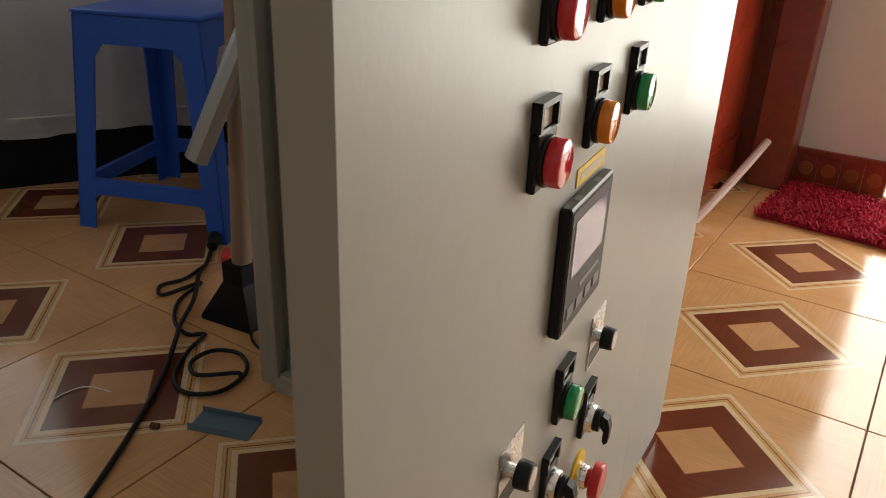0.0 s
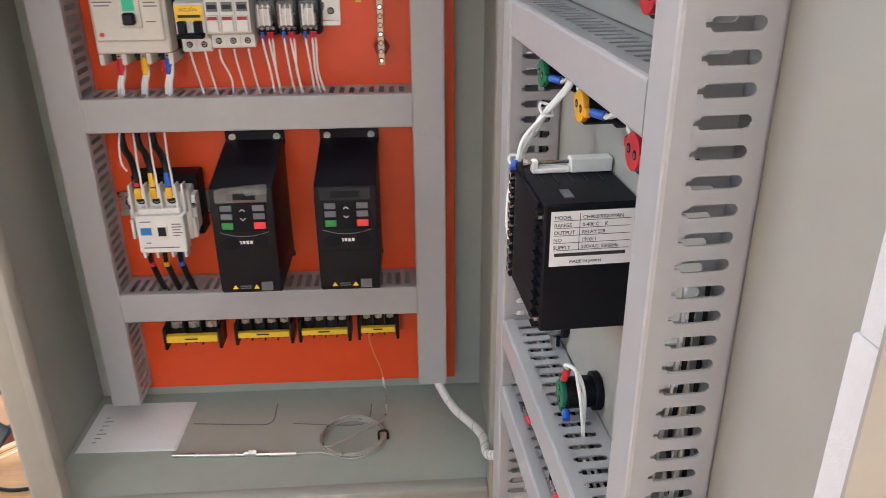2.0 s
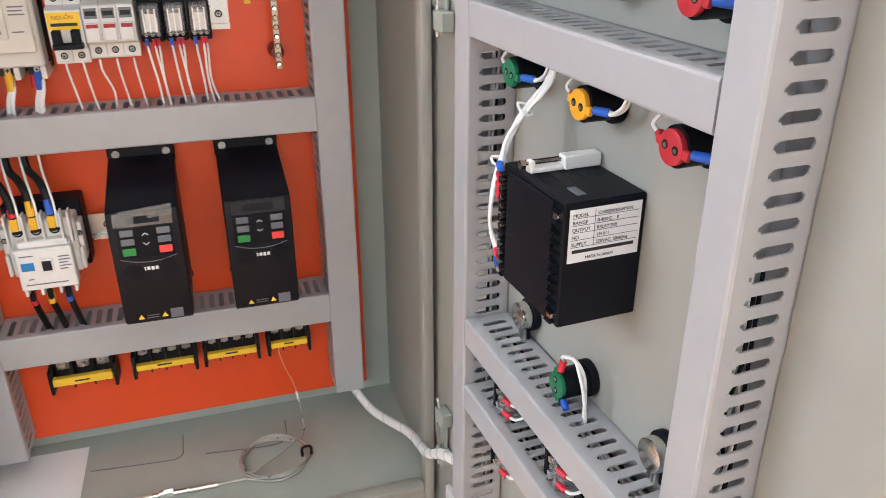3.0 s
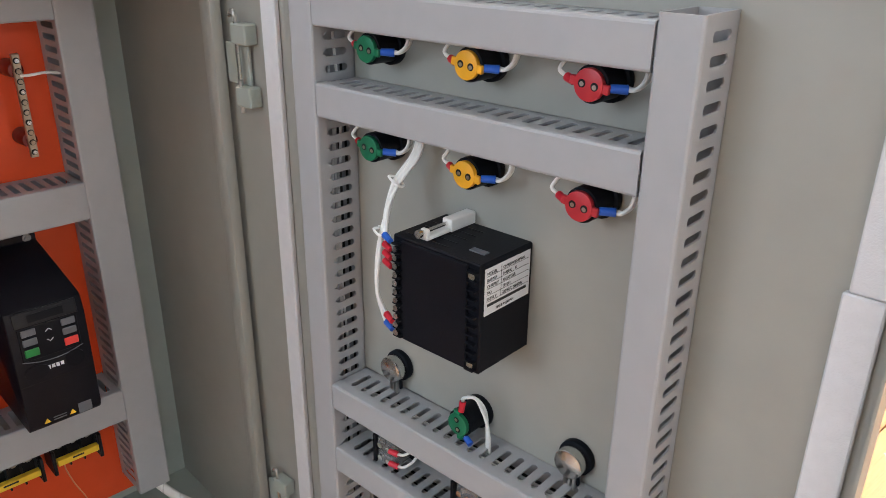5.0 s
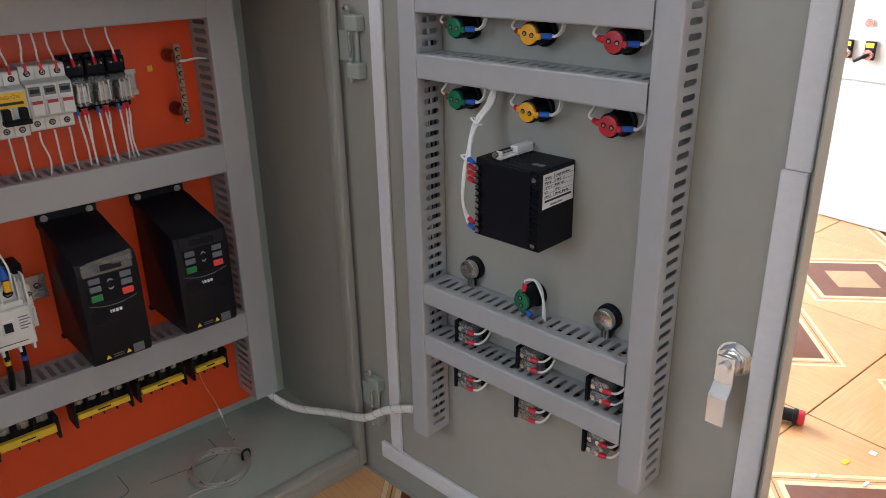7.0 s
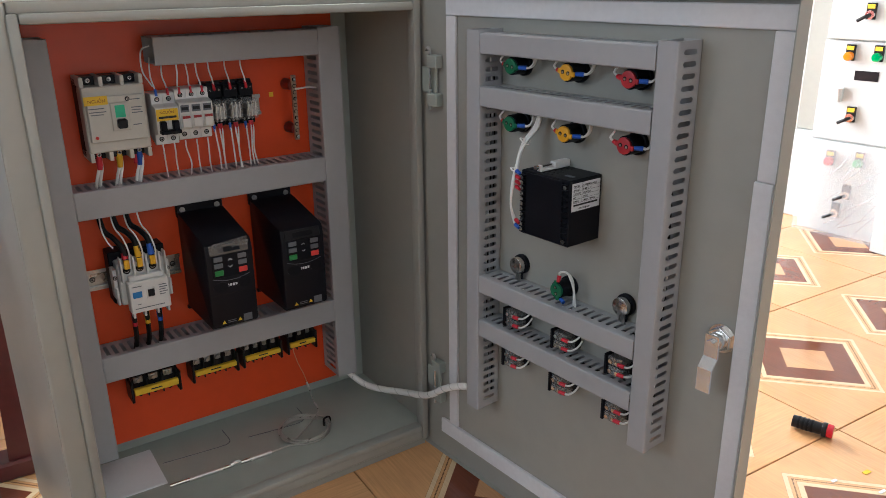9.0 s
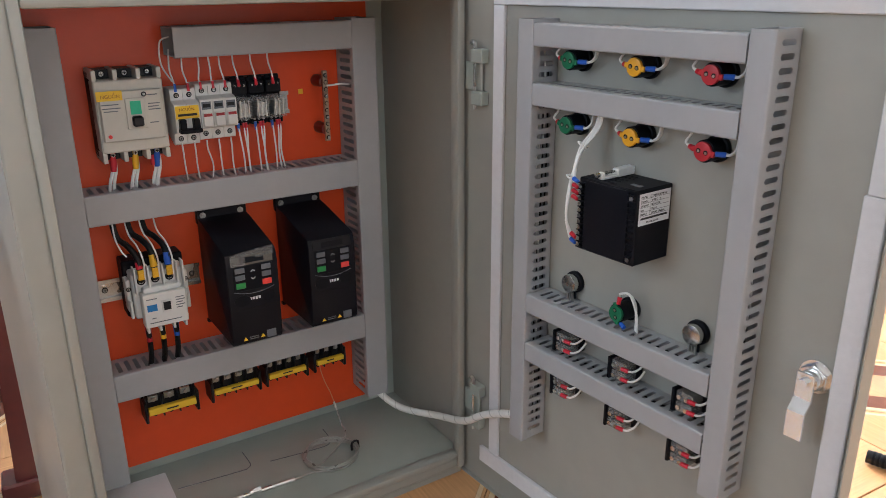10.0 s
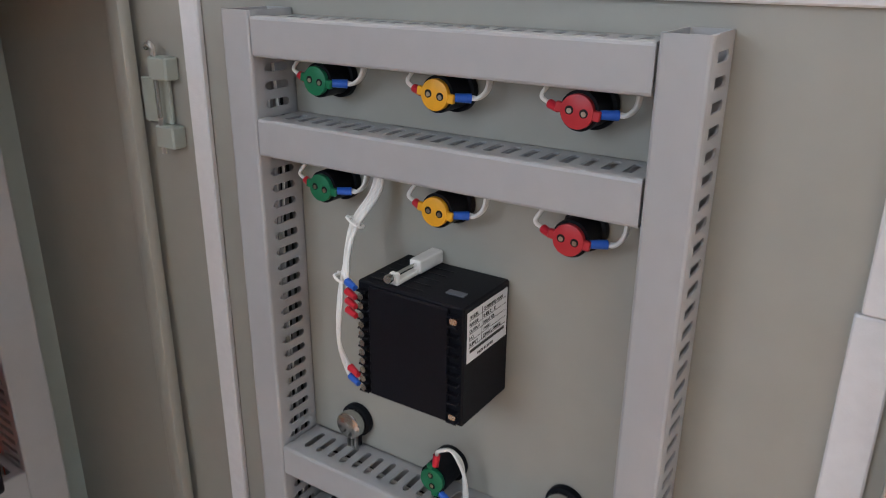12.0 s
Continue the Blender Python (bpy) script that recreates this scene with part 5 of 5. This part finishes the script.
for i in range(5):
    for vv in (va, vb):
        ch.faces.new((vv[i], vv[i + 1], vv[10 - i], vv[11 - i]))
part("channel", ch, mat("grey_aluminium", (0.42, 0.45, 0.47), 0.32, 0.7, var=0.08, scale=15), bar_al)

pole = thing("floor_stand", Matrix(), "tan pole standing in a flared black foot", "stand")
part("pole", cyl((0.445, 1.850, 0.02), (0.452, 1.880, 0.62), 0.020, 0.018, 20), mat("tan_plastic", (0.32, 0.22, 0.15), 0.6, var=0.1), pole, smooth=True)
foot = bmesh.new()
lo, hi = [(-0.062, -0.055), (0.060, -0.040), (0.052, 0.070), (-0.050, 0.060)], [(-0.026, -0.024), (0.026, -0.022), (0.024, 0.026), (-0.024, 0.026)]
vs0 = [foot.verts.new((0.440 + x, 1.855 + y, 0.0)) for x, y in lo]
vs1 = [foot.verts.new((0.440 + x, 1.855 + y, 0.008)) for x, y in lo]
vs2 = [foot.verts.new((0.445 + x, 1.852 + y, 0.085)) for x, y in hi]
vs3 = [foot.verts.new((0.445 + x, 1.852 + y, 0.125)) for x, y in hi]
for a, b in ((vs0, vs1), (vs1, vs2), (vs2, vs3)):
    for i in range(4):
        foot.faces.new((a[i], a[(i + 1) % 4], b[(i + 1) % 4], b[i]))
foot.faces.new(vs0[::-1])
foot.faces.new(vs3)
part("foot", foot, M_MATTBLACK, pole, "flared black foot")

# black power cable looping over the tiles
cable = thing("power_cable", Matrix(), "black power cable in loose loops on the tiles", "cable")
part("cable", tube([(0.140, 2.035, 0.016), (0.200, 1.965, 0.008), (0.240, 1.910, 0.012), (0.320, 1.830, 0.012), (0.380, 1.750, 0.012), (0.424, 1.701, 0.012), (0.493, 1.620, 0.008), (0.569, 1.510, 0.006), (0.628, 1.416, 0.006), (0.670, 1.340, 0.006), (0.700, 1.250, 0.006)], 0.0048, 8), M_CABLE, cable, smooth=True)
part("cable_loop", tube([(0.205, 1.955, 0.006), (0.222, 1.885, 0.005), (0.208, 1.835, 0.005), (0.244, 1.808, 0.005), (0.258, 1.860, 0.006), (0.270, 1.890, 0.008), (0.292, 1.815, 0.005), (0.352, 1.756, 0.005), (0.410, 1.738, 0.005), (0.438, 1.758, 0.005), (0.458, 1.705, 0.005), (0.505, 1.635, 0.006),
                        (0.560, 1.612, 0.006), (0.605, 1.650, 0.006), (0.596, 1.715, 0.006), (0.550, 1.745, 0.010), (0.502, 1.724, 0.010), (0.500, 1.676, 0.010), (0.540, 1.655, 0.010), (0.590, 1.700, 0.010), (0.600, 1.700, 0.005)], 0.0040, 8), M_CABLE, cable, smooth=True)
part("cable_tail", tube([(0.480, 1.840, 0.006), (0.520, 1.800, 0.005), (0.560, 1.785, 0.005), (0.600, 1.790, 0.005)], 0.0028, 7), M_CABLE, cable, smooth=True)
part("plug", cyl((0.130, 2.050, 0.022), (0.160, 2.015, 0.018), 0.017, 0.012, 16, bev=0.002), M_BLACK, cable, "black plug", smooth=True)
part("plug_cap", cyl((0.205, 2.020, 0.014), (0.235, 1.990, 0.014), 0.012, 0.012, 16, bev=0.002), M_REDKEY, cable, "red connector", smooth=True)

offcut = thing("duct_offcut", pose(0.676, 1.597, 0.0, 0, 0, 20), "blue-grey plastic offcut lying on the tiles", "offcut")
part("strip", prism([(-0.026, 0.000), (-0.024, 0.011), (-0.0225, 0.011), (-0.0225, 0.002), (0.0225, 0.002), (0.0225, 0.011), (0.024, 0.011), (0.026, 0.000)], "x", -0.052, 0.052), mat("blue_grey_pvc", (0.10, 0.17, 0.23), 0.45, var=0.06), offcut)

# white snippets and small screws dropped on the floor
lint = tagged(new("wire_snippet", None), "white wire snippet dropped on the tiles", "wire snippet")
part("snippet", tube([(0.401, 1.475, 0.002), (0.400, 1.500, 0.002), (0.412, 1.528, 0.002), (0.458, 1.544, 0.002)], 0.0012, 6), M_WIRE, lint, smooth=True)
nutm = tagged(mesh_ob("dropped_screw", cyl((0.588, 1.524, 0.005), (0.600, 1.530, 0.005), 0.005, segs=8), mat("rusty_steel", (0.12, 0.05, 0.03), 0.6, 0.5)), "small brown screw lying on the tiles", "screw")

# loose pilot lamp on the floor beyond the door
loose = thing("loose_pilot_lamp", pose(1.912, 1.377, 0.0145, 0, 0, -68), "black pilot lamp with a red lens lying on the tiles", "pilot lamp")
part("barrel", cyl((-0.040, 0, 0), (0.014, 0, 0), 0.0118, segs=24), M_BLACK, loose, smooth=True)
for k in range(4):
    part("thread", cyl((-0.030 + 0.008 * k, 0, 0), (-0.026 + 0.008 * k, 0, 0), 0.0126, segs=24), M_MATTBLACK, loose, smooth=True)
part("bezel", cyl((0.014, 0, 0), (0.022, 0, 0), 0.0145, segs=28, bev=0.001), M_BLACK, loose, smooth=True)
part("lens", cyl((0.022, 0, 0), (0.034, 0, 0), 0.0138, 0.0128, 28, bev=0.002), M_LENS_R, loose, "red lens", smooth=True)
for k, (x, y) in enumerate(((1.80, 1.262), (1.87, 1.245), (1.93, 1.225), (1.84, 1.20))):
    tagged(mesh_ob("paper_scrap", box(x, x + 0.012 + 0.004 * (k % 2), y, y + 0.005 + 0.003 * (k % 3), 0.0002, 0.0012), M_PAPER if k != 1 else M_YELLOW), "tiny scrap of paper on the tiles", "scrap", "paper scraps")

# dark wooden rack behind the cabinet
rack = thing("wooden_rack", Matrix(), "dark red varnished wooden rack behind the cabinet", "rack")
for y in (2.075, 2.455):
    part("post", prism([(0.566, 0.0), (0.606, 0.0), (0.650, 0.9), (0.665, 1.4), (0.625, 1.4), (0.605, 0.9)], "y", y - 0.020, y + 0.020), M_RACK, rack)
    part("foot", box(0.545, 0.622, y - 0.030, y + 0.030, 0.0, 0.035, bev=0.004), M_RACK, rack)
part("rail", box(0.600, 0.632, 2.095, 2.435, 0.62, 0.68), M_RACK, rack)
part("rail", box(0.625, 0.655, 2.095, 2.435, 1.28, 1.34), M_RACK, rack)

# ---- towards the porch door ----
leafd = thing("wooden_door", pose(0.93, 2.60, 0, 0, 0, 0), "red varnished wooden door leaf standing open", "door")
part("panel", box(0.0, 0.040, 0.0, 0.83, 0.015, 2.10, bev=0.003), M_WOODRED, leafd)
for z0, z1 in ((0.20, 0.95), (1.10, 1.95)):
    part("raised_panel", box(0.038, 0.048, 0.12, 0.71, z0, z1, bev=0.006), M_WOODRED, leafd)
part("bottom_rail", box(0.0395, 0.0440, 0.0, 0.83, 0.015, 0.14, bev=0.002), M_WOODRED, leafd)
jamb = tagged(mesh_ob("door_frame", box(1.03, 1.140, 3.36, 3.479, 0, 2.3, bev=0.004), M_WOODDARK), "dark red wooden door frame post", "door frame", kind="structure")
part("frame_post", box(0.92, 1.03, 3.445, 3.479, 0, 2.3, bev=0.003), M_WOODDARK, jamb)
stick = thing("plastic_strip", Matrix(), "pale plastic strip leaning against the wooden door", "plastic strip")
part("strip", tube([(1.006, 2.93, 0.004), (1.045, 3.12, 0.080), (1.080, 3.30, 0.158)], 0.012, 8), mat("pale_pink_plastic", (0.62, 0.45, 0.40), 0.4), stick, smooth=True)

base = tagged(mesh_ob("baseboard", boxes((1.140, 1.398, 3.468, 3.4799, 0.0, 0.012), (1.140, 1.398, 3.466, 3.4799, 0.100, 0.116), (DX1 + .002, RX1, 3.468, 3.4799, 0.0, 0.116)), M_WOODDARK), "dark brown patterned tile skirting", "baseboard", kind="structure")
M_TERRA = mat("terracotta_glaze", (0.30, 0.09, 0.03), 0.3, var=0.2, scale=40)
for k in range(4):
    x = 1.143 + 0.064 * k
    part("skirting_tile", box(x, x + 0.062, 3.470, 3.4799, 0.0125, 0.0995, bev=0.001), M_WOODDARK, base)
    part("leaf_motif", cyl((x + 0.031, 3.4702, 0.055), (x + 0.031, 3.4686, 0.055), 0.021, 0.019, 14), M_TERRA, base)

# rug
M_RUG = mat("crimson_shag", (0.42, 0.008, 0.035), 0.9, var=0.35, scale=25)
def rug():
    ob = thing("rug", pose(1.44, 3.235, 0, 0, 0, -4), "shaggy crimson doormat on the tiles before the porch door", "rug")
    part("backing", box(-0.30, 0.335, -0.165, 0.170, 0.0, 0.008, bev=0.003), M_RUG, ob)
    r = random.Random(8)
    bm = bmesh.new()
    for i in range(8000):
        x, y = r.uniform(-0.305, 0.340), r.uniform(-0.17, 0.175)
        a, l = r.uniform(0, 6.28), r.uniform(0.016, 0.034)
        dx, dy, h = math.cos(a) * l * .8, math.sin(a) * l * .8, l * .55
        wx, wy = -math.sin(a) * 0.0024, math.cos(a) * 0.0024
        v = [bm.verts.new(p) for p in ((x - wx, y - wy, 0.006), (x + wx, y + wy, 0.006), (x + dx * .5 + wx, y + dy * .5 + wy, 0.008 + h), (x + dx * .5 - wx, y + dy * .5 - wy, 0.008 + h), (x + dx, y + dy, 0.006 + h * .55))]
        bm.faces.new(v[:4])
        bm.faces.new((v[3], v[2], v[4]))
    me = bpy.data.meshes.new("shag")
    bm.to_mesh(me)
    bm.free()
    me.materials.append(M_RUG)
    pile = tagged(new("shag", me), kind="stuff")
    pile.parent = ob


rug()

# sandals on the porch step
tagged(mesh_ob("door_sill", box(DX0, DX1, 3.482, 3.70, -0.02, 0.012, bev=0.004), M_CONCRETE), "pale stone door sill", "door sill", kind="structure")
M_SANDAL = mat("dark_grey_rubber", (0.05, 0.052, 0.058), 0.5, var=0.2, scale=30)


def sandal(m):
    ob = thing("sandal", m, "dark grey rubber sandal lying on the door sill", "sandal", "pair of sandals")
    out = [(0.13 * math.cos(a) * (1.0 if math.cos(a) > 0 else .95), 0.045 * math.sin(a) * (1 + .12 * math.cos(a))) for a in [2 * math.pi * k / 24 for k in range(24)]]
    sole = prism(out, "z", 0.0, 0.024)
    part("sole", sole, M_SANDAL, ob)
    for x, h, w in ((0.075, 0.048, 0.012), (0.055, 0.058, 0.014), (0.032, 0.066, 0.014), (0.008, 0.070, 0.013), (-0.085, 0.062, 0.010)):
        part("strap", tube([(x, -0.043, 0.018), (x + 0.003, -0.038, h * .7), (x + 0.006, -0.014, h), (x + 0.006, 0.014, h), (x + 0.003, 0.038, h * .7), (x, 0.043, 0.018)], w, 8), M_SANDAL, ob, smooth=True)



sandal(pose(1.585, 3.585, 0.012, 0, 0, 160))
sandal(pose(1.700, 3.600, 0.012, 0, 0, 148))

# ---- finished panels stacked against the east side ----
M_PANELW = mat("white_grey_panel_paint", (0.62, 0.64, 0.63), 0.4, var=0.03, scale=4, bump=0.15, bscale=300)
M_FILM = mat("clear_stretch_film", (0.85, 0.86, 0.88), 0.12, var=0.1, alpha=0.25)


def button(ob, y, z, lens):
    part("legend_holder", box(-0.010, -0.001, y - 0.014, y + 0.014, z - 0.014, z + 0.036, bev=0.001), M_BLACK, ob)
    part("legend", box(-0.0112, -0.0098, y - 0.011, y + 0.011, z + 0.019, z + 0.032), M_YELLOW, ob, "yellow legend")
    part("lens", cyl((-0.009, y, z), (-0.026, y, z), 0.0150, 0.0135, 20, bev=0.002), lens, ob, "round push button", smooth=True)


def knob_sel(ob, y, z, legend=True):
    part("legend_holder", box(-0.010, -0.001, y - 0.014, y + 0.014, z - 0.014, z + 0.036, bev=0.001), M_BLACK, ob)
    if legend:
        part("legend", box(-0.0112, -0.0098, y - 0.011, y + 0.011, z + 0.019, z + 0.032), M_YELLOW, ob, "yellow legend")
    part("collar", cyl((-0.009, y, z), (-0.016, y, z), 0.0140, segs=20), M_CHROME, ob, smooth=True)
    part("lever", tube([(-0.016, y, z), (-0.026, y + 0.006, z - 0.004), (-0.026, y + 0.030, z - 0.018)], 0.0055, 8), M_BLACK, ob, smooth=True)


def small_panel(m, w, h, dep, label):
    ob = thing("switch_box", m, label, "switch box", "stacked switch boxes")
    part("body", box(0.004, dep, -w / 2, w / 2, 0, h, bev=0.003), M_PANELW, ob)
    part("door", box(-0.001, 0.0035, -w / 2 + 0.003, w / 2 - 0.003, 0.003, h - 0.003, bev=0.001), M_PANELW, ob)
    return ob


EX, EY, ET = 3.070, 2.092, 7.0
low = small_panel(pose(EX, EY, 0, 0, 0, ET), 0.275, 0.318, 0.22, "pale grey control panel wrapped in clear film")
button(low, 0.050, 0.250, M_LENS_R)
button(low, -0.045, 0.258, M_LENS_G)
knob_sel(low, -0.020, 0.145, False)
knob_sel(low, 0.006, 0.078, False)
film_bm = bmesh.new()
rr = random.Random(3)
for k in range(16):
    y, z, a = rr.uniform(-0.13, 0.05), rr.uniform(0.02, 0.22), rr.uniform(0.5, 1.0)
    L = rr.uniform(0.05, 0.12)
    y2, z2 = y - 0.0 + L * math.cos(a) * -1, z + L * math.sin(a)
    y2, z2 = max(-0.135, y2), min(0.31, z2)
    tube([(-0.0265, y, z), (-0.030, (y + y2) / 2, (z + z2) / 2), (-0.0265, y2, z2)], 0.0014, 5, bm=film_bm, n=2)
part("film_crease", film_bm, M_FILM, low, "creases in clear stretch film")
part("film", box(-0.0285, -0.0280, -0.138, 0.138, 0.0, 0.317), M_FILM, low, "clear stretch film")
mid = small_panel(pose(EX, EY - 0.002, 0.3185, 0, 0, ET), 0.262, 0.325, 0.22, "pale grey control panel with display stacked on another")
button(mid, 0.040, 0.276, M_LENS_O)
button(mid, -0.047, 0.278, M_LENS_G)
part("display", box(-0.003, -0.001, -0.056, 0.018, 0.202, 0.232), M_BLACK, mid, "dark display")
part("cover_flap", cyl((-0.004, 0.055, 0.130), (-0.014, 0.052, 0.175), 0.008, 0.012, 12), M_PANELW, mid, "pale plug flap", smooth=True)
knob_sel(mid, 0.008, 0.082)
top = small_panel(pose(EX - 0.005, EY - 0.03, 0.6445, 0, 0, ET), 0.30, 0.50, 0.22, "pale grey control panel on top of the stack")
knob_sel(top, 0.020, 0.078)
nxt = small_panel(pose(2.995, 1.770, 0, 0, 0, -3), 0.32, 0.413, 0.24, "pale grey control panel under another beside the stack")
part("lock_ring", cyl((-0.001, 0.120, 0.198), (-0.008, 0.120, 0.198), 0.011, segs=20, bev=0.001), M_CHROME, nxt, "small chromed lock", smooth=True)
upr = small_panel(pose(2.995, 1.770, 0.4135, 0, 0, -3), 0.33, 0.52, 0.24, "pale grey control panel with selectors and a red stop button")
for y, z in ((0.098, 0.076), (0.034, 0.076)):
    knob_sel(upr, y, z)
for y, z in ((0.118, 0.160), (0.050, 0.160)):
    part("hole_ring", cyl((-0.001, y, z), (-0.007, y, z), 0.013, 0.011, 20), M_CHROME, upr, "chromed ring of an empty hole", smooth=True)
part("stop_ring", cyl((-0.001, -0.068, 0.074), (-0.005, -0.068, 0.074), 0.030, segs=32), M_YELLOW, upr, "yellow stop ring")
part("stop_button", cyl((-0.005, -0.064, 0.074), (-0.034, -0.064, 0.074), 0.017, 0.020, 28, bev=0.003), M_REDPL, upr, "red mushroom stop button", smooth=True)
part("key_lock", box(-0.010, -0.001, -0.052, -0.042, 0.205, 0.235, bev=0.001), M_SCREW, upr, "steel key lock")
# block in a darker grey that stands for the boxes' side in shadow
box_side = thing("shaded_box_side", pose(3.17, 2.31, 0, 0, 0, ET), "darker grey upright block for the shaded side of the stacked panels", "post")
part("post", box(0, 0.14, -0.045, 0.045, 0.318, 1.20, bev=0.003), M_STEEL, box_side)
part("plinth", box(-0.02, 0.20, -0.075, 0.075, 0, 0.3175, bev=0.003), M_PANELW, box_side)

# open cardboard box on its side by the east wall
M_CARD = mat("brown_cardboard", (0.40, 0.20, 0.11), 0.75, var=0.10, scale=15, bump=0.2, bscale=300)
carton = thing("cardboard_box", pose(3.05, 1.43, 0, 0, 0, 6), "open brown cardboard box lying on its side on the tiles", "box")
part("bottom_panel", box(0.0, 0.26, -0.15, 0.15, 0.001, 0.005), M_CARD, carton)
part("top_panel", box(0.0, 0.26, -0.15, 0.15, 0.151, 0.155), M_CARD, carton)
for y in (-0.15, 0.146):
    part("side_panel", box(0.0, 0.26, y, y + 0.004, 0.0052, 0.1508), M_CARD, carton)
part("back_panel", box(0.256, 0.26, -0.1458, 0.1458, 0.0052, 0.1508), M_CARD, carton)
flap = box(-0.10, -0.001, -0.145, 0.145, 0.0, 0.004)
flap.transform(Matrix.Translation((0, 0, 0.003)) @ Matrix.Rotation(radians(-1), 4, "Y"))
part("flap", flap, M_CARD, carton, "folded-out lower flap")
flap = box(-0.002, 0.002, 0.0, 0.13, 0.006, 0.148)
flap.transform(Matrix.Translation((-0.004, -0.148, 0)) @ Matrix.Rotation(radians(38), 4, "Z"))
part("flap", flap, M_CARD, carton, "half-open side flap")


# ---- floor tiles, each a piece of its own ----
def lay_tiles():
    h = TILE / 2 - 0.0012
    bm = box(-h, h, -h, h, -0.006, 0.0, bev=0.0009)
    first = mesh_ob("tile", bm, M_TILE)
    me = first.data
    bpy.data.objects.remove(first)
    c, s = math.cos(radians(TTURN)), math.sin(radians(TTURN))
    for i in range(-8, 7):
        for j in range(-10, 5):
            x, y = TX + TILE * (i * c - j * s), TY + TILE * (i * s + j * c)
            if RX0 - 0.2 < x < RX1 + 0.2 and RY0 - 0.2 < y < RY1 + 0.12:
                ob = new("tile", me)
                ob.parent = floor
                ob.matrix_world = pose(x, y, 0, 0, 0, TTURN + 90 * ((i * 7 + j * 3) % 4))


lay_tiles()
